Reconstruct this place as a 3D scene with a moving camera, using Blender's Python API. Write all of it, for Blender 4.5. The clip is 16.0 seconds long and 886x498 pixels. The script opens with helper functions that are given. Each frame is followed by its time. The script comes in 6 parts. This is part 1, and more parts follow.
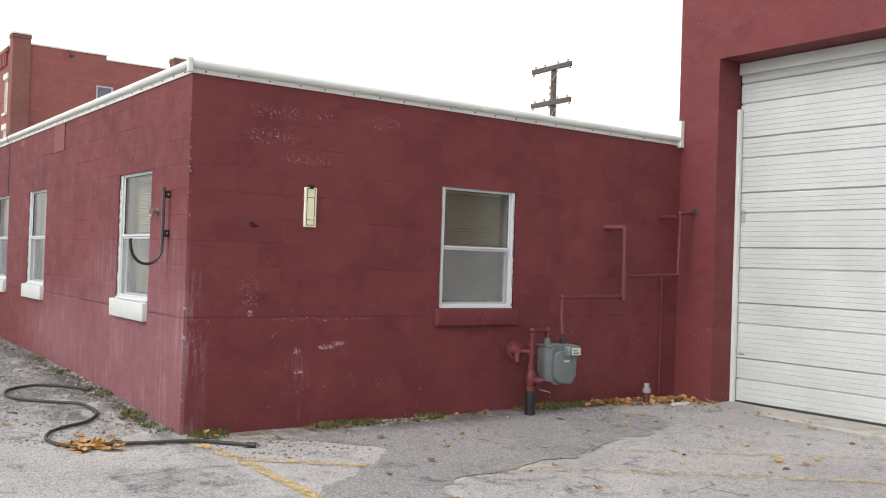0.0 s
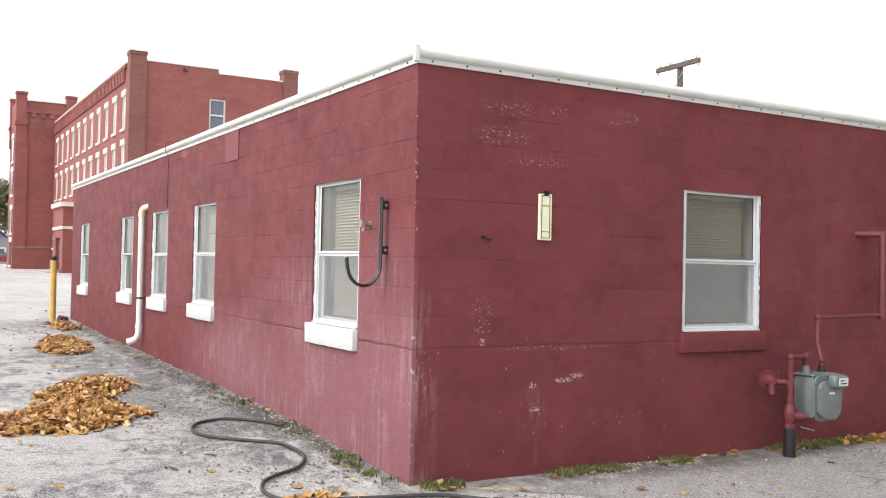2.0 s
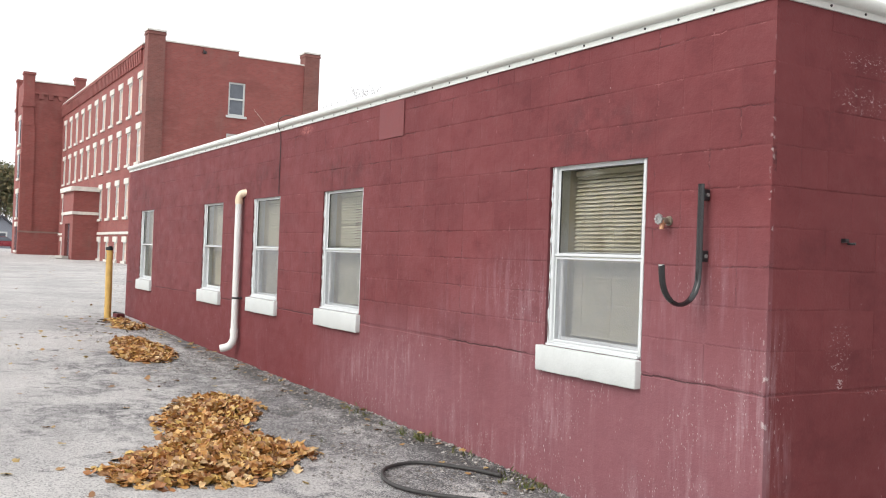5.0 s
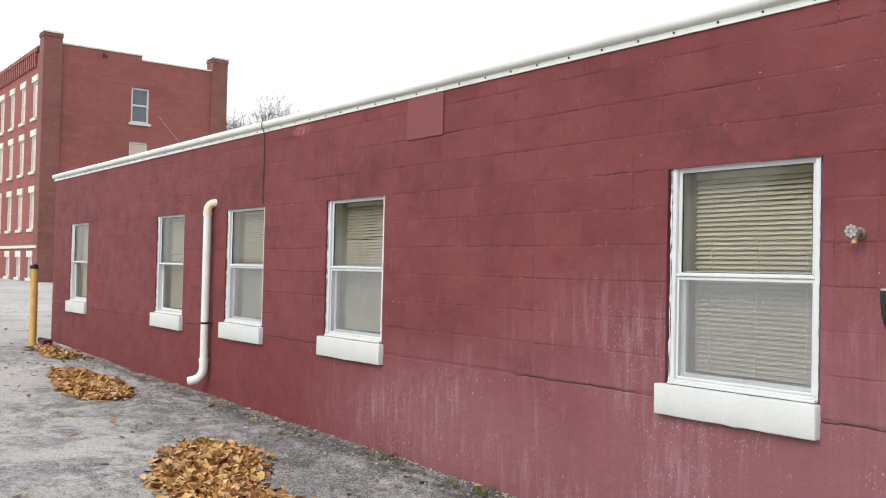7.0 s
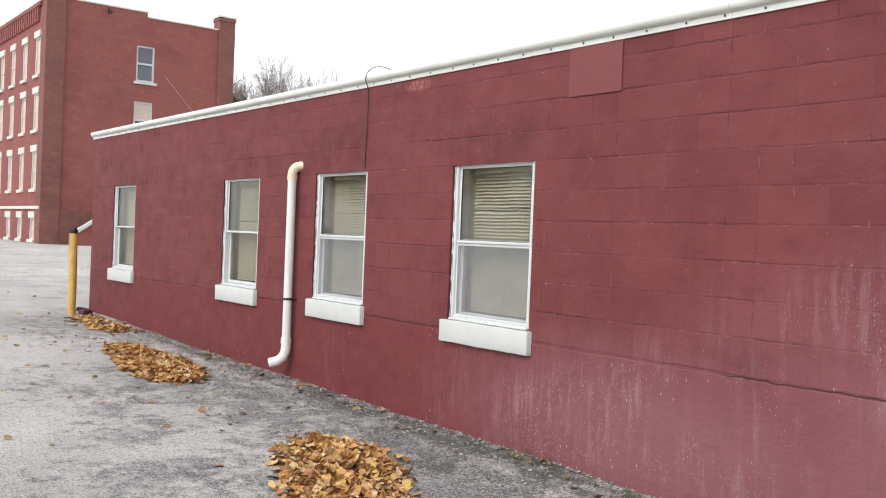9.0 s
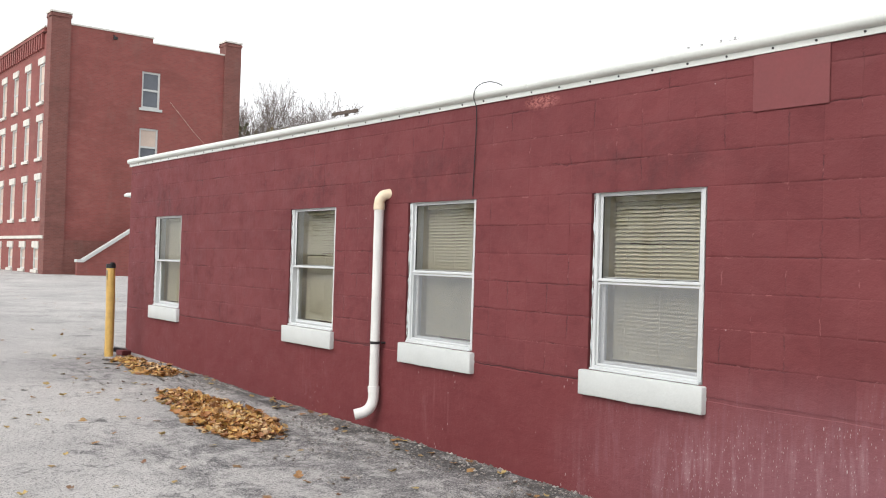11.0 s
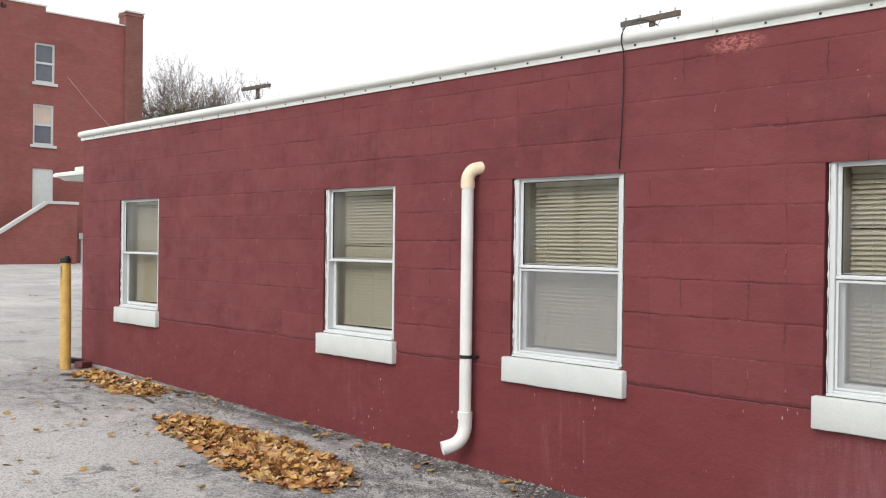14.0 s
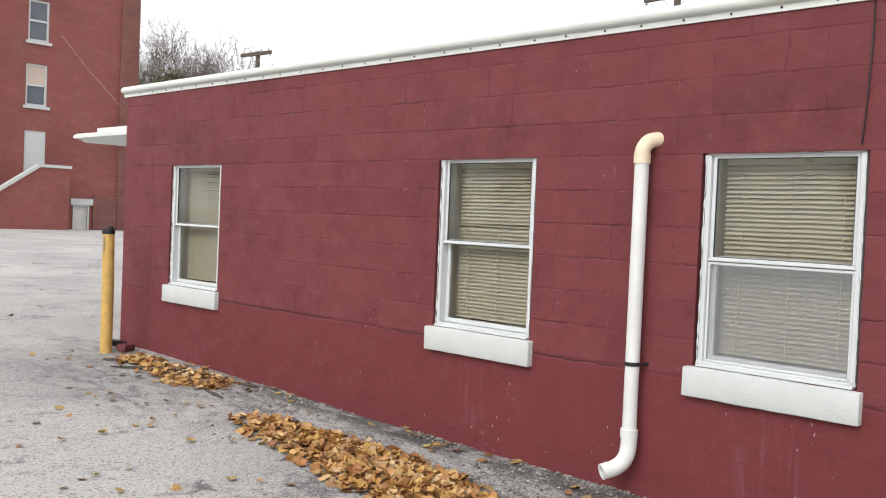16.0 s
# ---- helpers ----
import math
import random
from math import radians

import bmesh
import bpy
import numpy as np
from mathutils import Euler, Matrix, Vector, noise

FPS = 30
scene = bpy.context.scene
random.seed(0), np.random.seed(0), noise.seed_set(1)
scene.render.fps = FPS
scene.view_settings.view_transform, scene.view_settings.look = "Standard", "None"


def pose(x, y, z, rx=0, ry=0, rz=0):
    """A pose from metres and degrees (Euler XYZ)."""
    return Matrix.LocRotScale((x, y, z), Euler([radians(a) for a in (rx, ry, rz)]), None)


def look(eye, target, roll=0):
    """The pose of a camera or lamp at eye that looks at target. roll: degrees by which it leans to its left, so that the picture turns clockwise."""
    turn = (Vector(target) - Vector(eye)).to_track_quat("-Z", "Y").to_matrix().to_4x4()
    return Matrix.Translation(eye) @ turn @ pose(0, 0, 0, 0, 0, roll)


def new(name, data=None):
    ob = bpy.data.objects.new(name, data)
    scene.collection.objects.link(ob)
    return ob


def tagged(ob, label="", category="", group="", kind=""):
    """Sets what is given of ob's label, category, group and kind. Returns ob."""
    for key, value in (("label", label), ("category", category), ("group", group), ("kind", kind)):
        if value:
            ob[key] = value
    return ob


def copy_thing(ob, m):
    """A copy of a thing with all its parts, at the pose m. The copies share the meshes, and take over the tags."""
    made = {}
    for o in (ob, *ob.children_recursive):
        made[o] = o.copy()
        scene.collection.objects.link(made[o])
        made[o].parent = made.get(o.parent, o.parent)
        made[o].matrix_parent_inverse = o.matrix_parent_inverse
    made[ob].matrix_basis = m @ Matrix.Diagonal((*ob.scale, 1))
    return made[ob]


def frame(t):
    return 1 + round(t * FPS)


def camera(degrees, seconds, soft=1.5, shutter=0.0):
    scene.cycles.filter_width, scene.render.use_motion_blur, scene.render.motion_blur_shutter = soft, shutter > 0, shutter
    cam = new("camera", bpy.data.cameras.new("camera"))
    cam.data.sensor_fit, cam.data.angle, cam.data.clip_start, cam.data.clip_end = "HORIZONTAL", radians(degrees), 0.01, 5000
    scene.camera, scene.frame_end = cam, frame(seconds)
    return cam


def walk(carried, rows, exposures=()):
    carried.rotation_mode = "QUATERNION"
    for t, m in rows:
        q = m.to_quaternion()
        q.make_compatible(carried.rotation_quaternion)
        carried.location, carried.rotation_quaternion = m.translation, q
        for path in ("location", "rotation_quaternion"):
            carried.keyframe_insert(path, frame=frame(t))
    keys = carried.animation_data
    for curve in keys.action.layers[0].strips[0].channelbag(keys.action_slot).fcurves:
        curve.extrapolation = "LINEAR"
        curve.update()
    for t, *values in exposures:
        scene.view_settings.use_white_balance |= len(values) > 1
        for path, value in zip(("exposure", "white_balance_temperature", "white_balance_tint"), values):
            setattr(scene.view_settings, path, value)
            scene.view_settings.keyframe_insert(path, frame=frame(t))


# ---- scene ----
cam = camera(50.4, 16.0, soft=1.1)
PATH = [
    (0, (0.087, 0.199, 1.716), (1.259, 1.819, 1.746), 1.9),
    (0.2, (0.122, 0.374, 1.732), (1.242, 2.031, 1.72), 0.7),
    (0.5, (0.051, 0.621, 1.742), (1.109, 2.318, 1.739), 1.5),
    (1, (-0.091, 0.994, 1.743), (0.918, 2.721, 1.734), 1.8),
    (1.5, (-0.161, 1.412, 1.738), (0.919, 3.096, 1.726), 0.8),
    (1.7, (-0.185, 1.567, 1.749), (0.873, 3.264, 1.763), 0.6),
    (2, (-0.232, 1.806, 1.772), (0.774, 3.535, 1.811), 1.2),
    (2.5, (-0.382, 2.163, 1.781), (0.648, 3.877, 1.819), 1.7),
    (3, (-0.452, 2.579, 1.791), (0.614, 4.272, 1.794), 1.3),
    (3.3, (-0.542, 2.829, 1.789), (0.479, 4.548, 1.803), 2.0),
    (3.5, (-0.6, 2.999, 1.79), (0.371, 4.747, 1.795), 2.3),
    (4, (-0.733, 3.394, 1.806), (0.272, 5.124, 1.816), 1.6),
    (4.4, (-0.772, 3.755, 1.829), (0.252, 5.472, 1.851), 3.1),
    (4.5, (-0.781, 3.842, 1.835), (0.251, 5.555, 1.856), 1.6),
    (4.7, (-0.82, 4.015, 1.825), (0.19, 5.742, 1.846), 2.1),
    (6.8, (-1.204, 5.667, 1.844), (-0.021, 7.279, 1.87), 1.5),
    (7, (-1.208, 5.835, 1.866), (-0.013, 7.438, 1.912), 1.3),
    (7.5, (-1.308, 6.21, 1.863), (-0.158, 7.845, 1.931), 2.3),
    (8, (-1.416, 6.55, 1.877), (-0.26, 8.182, 1.919), 1.7),
    (8.5, (-1.436, 6.922, 1.889), (-0.238, 8.524, 1.876), 1.4),
    (9, (-1.543, 7.285, 1.895), (-0.33, 8.875, 1.872), 2.3),
    (9.5, (-1.621, 7.581, 1.921), (-0.376, 9.147, 1.885), 1.4),
    (10, (-1.618, 7.925, 1.95), (-0.392, 9.506, 1.971), 1.5),
    (10.2, (-1.637, 8.055, 1.945), (-0.429, 9.65, 1.975), 1.9),
    (12.3, (-1.792, 9.543, 1.975), (-0.459, 11.033, 1.96), 1.1),
    (12.5, (-1.757, 9.697, 1.962), (-0.4, 11.166, 1.929), 1.0),
    (12.8, (-1.768, 9.956, 1.985), (-0.409, 11.423, 1.947), 0.7),
    (13, (-1.776, 10.085, 1.997), (-0.459, 11.591, 1.969), 1.4),
    (13.5, (-1.839, 10.455, 2.018), (-0.524, 11.962, 2.015), 1.0),
    (14, (-1.785, 10.859, 2.017), (-0.395, 12.297, 2.005), 0.7),
    (14.5, (-1.78, 11.222, 2.015), (-0.428, 12.696, 2.014), 1.5),
    (15, (-1.81, 11.588, 2.026), (-0.378, 12.984, 1.983), 1.5),
    (15.5, (-1.765, 11.959, 2.028), (-0.31, 13.329, 1.948), 1.6),
    (16, (-1.807, 12.339, 2.026), (-0.389, 13.748, 1.964), 2.4),
]
EXPOSURE = [(0.0, 0.45), (0.5, 0.82), (1.5, 0.88), (3.0, 0.8), (4.5, 0.6), (7.0, 0.43), (7.5, 0.38), (8.5, 0.48), (10.0, 0.43), (13.0, 0.36), (15.0, 0.35), (16.0, 0.39)]
walk(cam, [(t, look(eye, target, roll)) for t, eye, target, roll in PATH], EXPOSURE)

# ---- light ----
world = bpy.data.worlds.new("overcast_sky")
scene.world = world
world.use_nodes = True
wn, wl = world.node_tree.nodes, world.node_tree.links
sky = wn.new("ShaderNodeTexSky")
sky.sky_type, sky.sun_disc = "NISHITA", False
sky.sun_elevation, sky.sun_rotation = radians(36), radians(262)
sky.air_density, sky.dust_density, sky.ozone_density = 1.0, 6.0, 1.0
grey_sky = wn.new("ShaderNodeHueSaturation")
grey_sky.inputs["Saturation"].default_value = 0.12
wl.new(sky.outputs[0], grey_sky.inputs["Color"])
cloud = wn.new("ShaderNodeMix")
cloud.data_type = "RGBA"
cloud.inputs[0].default_value = 0.7
wl.new(grey_sky.outputs[0], cloud.inputs[6])
cloud.inputs[7].default_value = (7.6, 7.7, 7.9, 1.0)
wl.new(cloud.outputs[2], wn["Background"].inputs["Color"])
wn["Background"].inputs["Strength"].default_value = 0.15

sun_data = bpy.data.lights.new("sun", "SUN")
sun_data.energy, sun_data.angle, sun_data.color = 0.9, radians(40), (1.0, 0.96, 0.9)
sun = new("sun", sun_data)
sun.matrix_basis = look((-20, -3, 15), (0, 0, 0))

# ---- materials ----


def material(name, rough=0.8, metal=0.0):
    m = bpy.data.materials.new(name)
    m.use_nodes = True
    b = m.node_tree.nodes["Principled BSDF"]
    b.inputs["Roughness"].default_value, b.inputs["Metallic"].default_value = rough, metal
    return m, m.node_tree.nodes, m.node_tree.links, b


def feed(links, value, socket):
    if hasattr(value, "links"):
        links.new(value, socket)
    else:
        socket.default_value = value


def math_node(n, l, op, a, b=0.0, clamp=False):
    k = n.new("ShaderNodeMath")
    k.operation, k.use_clamp = op, clamp
    feed(l, a, k.inputs[0])
    feed(l, b, k.inputs[1])
    return k.outputs[0]


def place(n):
    return n.new("ShaderNodeNewGeometry").outputs["Position"]


def scaled(n, l, vec, s):
    k = n.new("ShaderNodeMapping")
    k.inputs["Scale"].default_value = s
    l.new(vec, k.inputs[0])
    return k.outputs[0]


def noise_of(n, l, vec, scale, detail=4.0, rough=0.55, warp=0.0):
    k = n.new("ShaderNodeTexNoise")
    k.inputs["Scale"].default_value, k.inputs["Detail"].default_value = scale, detail
    k.inputs["Roughness"].default_value, k.inputs["Distortion"].default_value = rough, warp
    l.new(vec, k.inputs["Vector"])
    return k.outputs["Fac"]


def ramp(n, l, fac, lo, hi, a=0.0, b=1.0):
    k = n.new("ShaderNodeMapRange")
    for s, v in zip(("From Min", "From Max", "To Min", "To Max"), (lo, hi, a, b)):
        k.inputs[s].default_value = v
    l.new(fac, k.inputs["Value"])
    return k.outputs[0]


def mix(n, l, fac, a, b):
    k = n.new("ShaderNodeMix")
    k.data_type = "RGBA"
    feed(l, fac, k.inputs[0])
    for v, s in ((a, k.inputs[6]), (b, k.inputs[7])):
        if isinstance(v, tuple):
            s.default_value = (*v, 1.0)
        else:
            l.new(v, s)
    return k.outputs[2]


def bump(n, l, b, height, strength, dist=0.01):
    k = n.new("ShaderNodeBump")
    k.inputs["Strength"].default_value, k.inputs["Distance"].default_value = strength, dist
    l.new(height, k.inputs["Height"])
    l.new(k.outputs[0], b.inputs["Normal"])


def plain(name, colour, rough=0.6, metal=0.0, vary=0.15, scale=6.0, relief=0.15, fine=60.0, rnd=0.0):
    """Painted or raw surface: colour with stains at a large and a small scale, and fine relief."""
    m, n, l, b = material(name, rough, metal)
    p = place(n)
    big, small = noise_of(n, l, p, scale), noise_of(n, l, p, fine, 3.0)
    k = math_node(n, l, "ADD", ramp(n, l, big, 0.3, 0.7, 1 - vary, 1 + vary), ramp(n, l, small, 0.3, 0.7, -vary * 0.5, vary * 0.5))
    if rnd:
        o = n.new("ShaderNodeObjectInfo").outputs["Random"]
        k = math_node(n, l, "ADD", k, ramp(n, l, o, 0.0, 1.0, -rnd, rnd))
    v = n.new("ShaderNodeVectorMath")
    v.operation = "SCALE"
    v.inputs[0].default_value = colour
    l.new(k, v.inputs["Scale"])
    l.new(v.outputs[0], b.inputs["Base Color"])
    l.new(ramp(n, l, big, 0.3, 0.7, rough - 0.08, min(1.0, rough + 0.08)), b.inputs["Roughness"])
    if relief:
        bump(n, l, b, small, relief, 0.004)
    return m


def blotch(n, l, p, centre, size):
    """1 inside an ellipsoid about centre, falling to 0 at its rim."""
    k = n.new("ShaderNodeVectorMath")
    k.operation = "SUBTRACT"
    l.new(p, k.inputs[0])
    k.inputs[1].default_value = centre
    d = n.new("ShaderNodeVectorMath")
    d.operation = "DIVIDE"
    l.new(k.outputs[0], d.inputs[0])
    d.inputs[1].default_value = size
    e = n.new("ShaderNodeVectorMath")
    e.operation = "LENGTH"
    l.new(d.outputs[0], e.inputs[0])
    return ramp(n, l, e.outputs["Value"], 1.0, 0.0)


def red_masonry():
    """Oxblood paint on block: faded areas, soot, salt bloom and streaks on the base course, chips down to the grey."""
    m, n, l, b = material("red_painted_block", 0.72)
    p = place(n)
    b.inputs["Specular IOR Level"].default_value = 0.35
    big = noise_of(n, l, p, 1.6, 6.0, 0.65, 0.5)
    mid = noise_of(n, l, scaled(n, l, p, (1, 1, 1.5)), 4.0, 6.0, 0.62, 0.3)
    fine = noise_of(n, l, p, 90.0, 3.0)
    c = mix(n, l, ramp(n, l, big, 0.3, 0.7), (0.114, 0.0228, 0.0258), (0.160, 0.0360, 0.0392))
    c = mix(n, l, ramp(n, l, mid, 0.55, 0.74, 0.0, 0.45), c, (0.068, 0.0165, 0.0195))
    c = mix(n, l, ramp(n, l, mid, 0.42, 0.25, 0.0, 0.35), c, (0.180, 0.0440, 0.0460))
    o = n.new("ShaderNodeObjectInfo").outputs["Random"]
    c = mix(n, l, ramp(n, l, o, 0.0, 1.0, 0.0, 0.4), c, (0.182, 0.0450, 0.0475))
    # ragged block joints: sunk mortar, paint lips and grime, broken along their length
    sep = n.new("ShaderNodeSeparateXYZ")
    l.new(p, sep.inputs[0])
    on_west = math_node(n, l, "LESS_THAN", sep.outputs["X"], 2.83)
    run = n.new("ShaderNodeMix")
    l.new(on_west, run.inputs[0])
    l.new(math_node(n, l, "SUBTRACT", sep.outputs["X"], 2.6048), run.inputs[2])
    l.new(math_node(n, l, "SUBTRACT", sep.outputs["Y"], 7.402), run.inputs[3])
    wander = noise_of(n, l, p, 9.0, 4.0, 0.7)
    flat = n.new("ShaderNodeCombineXYZ")
    l.new(math_node(n, l, "ADD", run.outputs[0], ramp(n, l, wander, 0.0, 1.0, -0.03, 0.03)), flat.inputs[0])
    l.new(math_node(n, l, "ADD", math_node(n, l, "SUBTRACT", sep.outputs["Z"], 1.222), ramp(n, l, noise_of(n, l, p, 7.0, 4.0, 0.7, 0.4), 0.0, 1.0, -0.026, 0.026)), flat.inputs[1])
    joints = []
    for width, soft in ((0.0028, 0.2), (0.016, 1.0)):
        k = n.new("ShaderNodeTexBrick")
        k.offset, k.offset_frequency = 0.5, 2
        for socket, v in (("Scale", 1.0), ("Brick Width", 0.4064), ("Row Height", 0.2032), ("Mortar Size", width), ("Mortar Smooth", soft)):
            k.inputs[socket].default_value = v
        l.new(flat.outputs[0], k.inputs["Vector"])
        joints.append(k.outputs["Fac"])
    broken = noise_of(n, l, p, 2.6, 5.0, 0.7)
    above = ramp(n, l, sep.outputs["Z"], 1.21, 1.23)
    weight = ramp(n, l, on_west, 0.0, 1.0, 0.3, 1.0)
    above = math_node(n, l, "MULTIPLY", above, weight)
    thin = math_node(n, l, "MULTIPLY", math_node(n, l, "MULTIPLY", joints[0], ramp(n, l, broken, 0.51, 0.60)), above)
    wide = math_node(n, l, "MULTIPLY", math_node(n, l, "MULTIPLY", joints[1], ramp(n, l, broken, 0.42, 0.62, 0.08, 1.0)), above)
    c = mix(n, l, math_node(n, l, "MULTIPLY", wide, 0.14), c, (0.075, 0.0150, 0.0180))
    c = mix(n, l, math_node(n, l, "MULTIPLY", thin, 0.65), c, (0.040, 0.0095, 0.0115))
    lip = math_node(n, l, "MULTIPLY", math_node(n, l, "MULTIPLY", joints[0], ramp(n, l, noise_of(n, l, p, 14.0, 3.0), 0.60, 0.65)), above)
    c = mix(n, l, math_node(n, l, "MULTIPLY", lip, 0.55), c, (0.30, 0.115, 0.115))
    fresh = math_node(n, l, "MULTIPLY", ramp(n, l, sep.outputs["Z"], 1.23, 1.19), math_node(n, l, "MULTIPLY", ramp(n, l, sep.outputs["Y"], 10.5, 14.0), 0.55))
    c = mix(n, l, fresh, c, (0.132, 0.0205, 0.0235))
    # salt bloom on the two ends of the long base course, broken into upright streaks
    streak = noise_of(n, l, scaled(n, l, p, (9, 9, 1.1)), 2.2, 5.0, 0.65)
    cloud = noise_of(n, l, p, 1.7, 3.0)
    area = math_node(n, l, "MAXIMUM", blotch(n, l, p, (2.8, 10.9, 0.75), (0.6, 2.4, 0.75)),
                     math_node(n, l, "MULTIPLY", blotch(n, l, p, (2.8, 8.3, 0.7), (0.25, 3.2, 1.5)), 1.1))
    long_area = area
    area = math_node(n, l, "MAXIMUM", area, math_node(n, l, "MULTIPLY", blotch(n, l, p, (3.8, 7.4, 0.62), (0.16, 0.25, 0.34)), 0.8))
    salt = math_node(n, l, "MULTIPLY", ramp(n, l, streak, 0.47, 0.70), ramp(n, l, area, 0.0, 0.7))
    salt = math_node(n, l, "MULTIPLY", salt, ramp(n, l, cloud, 0.42, 0.62, 0.1, 1.0), True)
    c = mix(n, l, math_node(n, l, "MULTIPLY", salt, 0.62), c, (0.46, 0.34, 0.37))
    veil = math_node(n, l, "MULTIPLY", math_node(n, l, "MULTIPLY", ramp(n, l, long_area, 0.0, 0.75), 0.54), on_west)
    c = mix(n, l, veil, c, (0.25, 0.115, 0.135))
    # run-off streaks under the sills
    for y in (8.73, 12.44, 14.53, 16.57, 20.2):
        k = blotch(n, l, p, (2.8, y, 0.85), (0.2, 0.5, 0.42))
        c = mix(n, l, math_node(n, l, "MULTIPLY", ramp(n, l, streak, 0.5, 0.68, 0.0, 0.4), k), c, (0.25, 0.11, 0.12))
    # soot above the long windows
    for y in (8.73, 12.44, 14.53, 16.57, 20.2):
        k = blotch(n, l, p, (2.8, y, 2.62), (0.2, 0.75, 0.3))
        c = mix(n, l, math_node(n, l, "MULTIPLY", ramp(n, l, noise_of(n, l, p, 6.0, 5.0, 0.65), 0.42, 0.66, 0.0, 0.5), ramp(n, l, k, 0.0, 0.6)), c, (0.055, 0.014, 0.016))
    # chips and flakes
    vor = n.new("ShaderNodeTexVoronoi")
    vor.inputs["Scale"].default_value = 9.0
    l.new(p, vor.inputs["Vector"])
    rare = noise_of(n, l, p, 3.1, 2.0)
    chip = math_node(n, l, "MULTIPLY", ramp(n, l, vor.outputs["Distance"], 0.05, 0.025), ramp(n, l, rare, 0.57, 0.64), True)
    vor2 = n.new("ShaderNodeTexVoronoi")
    vor2.inputs["Scale"].default_value = 20.0
    l.new(scaled(n, l, p, (1.6, 1.6, 0.55)), vor2.inputs["Vector"])
    low = ramp(n, l, sep.outputs["Z"], 1.45, 1.1)
    chip2 = math_node(n, l, "MULTIPLY", math_node(n, l, "MULTIPLY", ramp(n, l, vor2.outputs["Distance"], 0.13, 0.08), ramp(n, l, noise_of(n, l, p, 2.3, 2.0), 0.54, 0.62)), low, True)
    chip = math_node(n, l, "MAXIMUM", chip, chip2)
    vor3 = n.new("ShaderNodeTexVoronoi")
    vor3.inputs["Scale"].default_value = 80.0
    l.new(scaled(n, l, p, (1.5, 1.5, 0.5)), vor3.inputs["Vector"])
    few = n.new("ShaderNodeSeparateColor")
    l.new(vor3.outputs["Color"], few.inputs[0])
    fleck = math_node(n, l, "MULTIPLY", ramp(n, l, vor3.outputs["Distance"], 0.3, 0.16), ramp(n, l, few.outputs[0], 0.84, 0.90))
    fleck = math_node(n, l, "MULTIPLY", fleck, ramp(n, l, math_node(n, l, "ADD", math_node(n, l, "MULTIPLY", area, ramp(n, l, cloud, 0.44, 0.62, 0.0, 1.3)), math_node(n, l, "MULTIPLY", low, 0.08)), 0.05, 0.5), True)
    chip = math_node(n, l, "MAXIMUM", chip, math_node(n, l, "MULTIPLY", fleck, 0.7))
    flake = noise_of(n, l, scaled(n, l, p, (1, 1, 1.8)), 42.0, 4.0, 0.7, 0.6)
    for x, z, sx, sz in ((3.55, 2.93, 0.3, 0.07), (4.0, 2.95, 0.12, 0.06), (4.6, 2.95, 0.35, 0.07), (3.5, 2.72, 0.3, 0.09), (3.85, 2.56, 0.35, 0.05),
                         (3.35, 1.42, 0.11, 0.2), (4.15, 0.97, 0.16, 0.04), (3.8, 0.92, 0.05, 0.05), (4.0, 1.2, 0.6, 0.03)):
        k = blotch(n, l, p, (x, 7.4, z), (sx, 0.2, sz))
        chip = math_node(n, l, "MAXIMUM", chip, math_node(n, l, "MULTIPLY", ramp(n, l, flake, 0.58, 0.66), ramp(n, l, k, 0.0, 0.5)))
    edge = math_node(n, l, "MULTIPLY", blotch(n, l, p, (2.8, 7.4, 1.5), (0.025, 0.025, 1.6)), 2.0, True)
    chip = math_node(n, l, "MAXIMUM", chip, math_node(n, l, "MULTIPLY", edge, ramp(n, l, noise_of(n, l, p, 22.0, 4.0), 0.6, 0.66)))
    drip = noise_of(n, l, scaled(n, l, p, (1, 1, 1.4)), 55.0, 2.0, 0.6, 0.8)
    for x, z, sx, sz in ((4.08, 0.955, 0.09, 0.022), (4.2, 0.985, 0.07, 0.022), (3.8, 0.925, 0.04, 0.03), (3.82, 0.75, 0.05, 0.02), (3.36, 1.25, 0.03, 0.03)):
        k = ramp(n, l, blotch(n, l, p, (x, 7.4, z), (sx, 0.2, sz)), 0.0, 0.3)
        chip = math_node(n, l, "MAXIMUM", chip, math_node(n, l, "MULTIPLY", ramp(n, l, drip, 0.5, 0.54), k))
    c = mix(n, l, math_node(n, l, "MULTIPLY", chip, 0.75), c, (0.5, 0.43, 0.42))
    # paint gone pink by the roof edge
    for y, z, sy in ((13.39, 3.10, 0.2),):
        k = math_node(n, l, "MULTIPLY", ramp(n, l, flake, 0.46, 0.54), ramp(n, l, blotch(n, l, p, (2.8, y, z), (0.2, sy, 0.06)), 0.0, 0.6))
        c = mix(n, l, math_node(n, l, "MULTIPLY", k, 0.8), c, (0.40, 0.15, 0.13))
    # ragged crack along the top of the cement skim
    wob = math_node(n, l, "ADD", math_node(n, l, "MULTIPLY", noise_of(n, l, scaled(n, l, p, (3, 3, 0)), 2.0, 5.0, 0.7), 0.05), 1.188)
    off = math_node(n, l, "ABSOLUTE", math_node(n, l, "SUBTRACT", sep.outputs["Z"], wob))
    gap = math_node(n, l, "MULTIPLY", ramp(n, l, off, 0.0065, 0.002), math_node(n, l, "MULTIPLY", ramp(n, l, noise_of(n, l, scaled(n, l, p, (1, 1, 0)), 1.3, 3.0), 0.42, 0.5), ramp(n, l, on_west, 0.0, 1.0, 0.12, 1.0)), True)
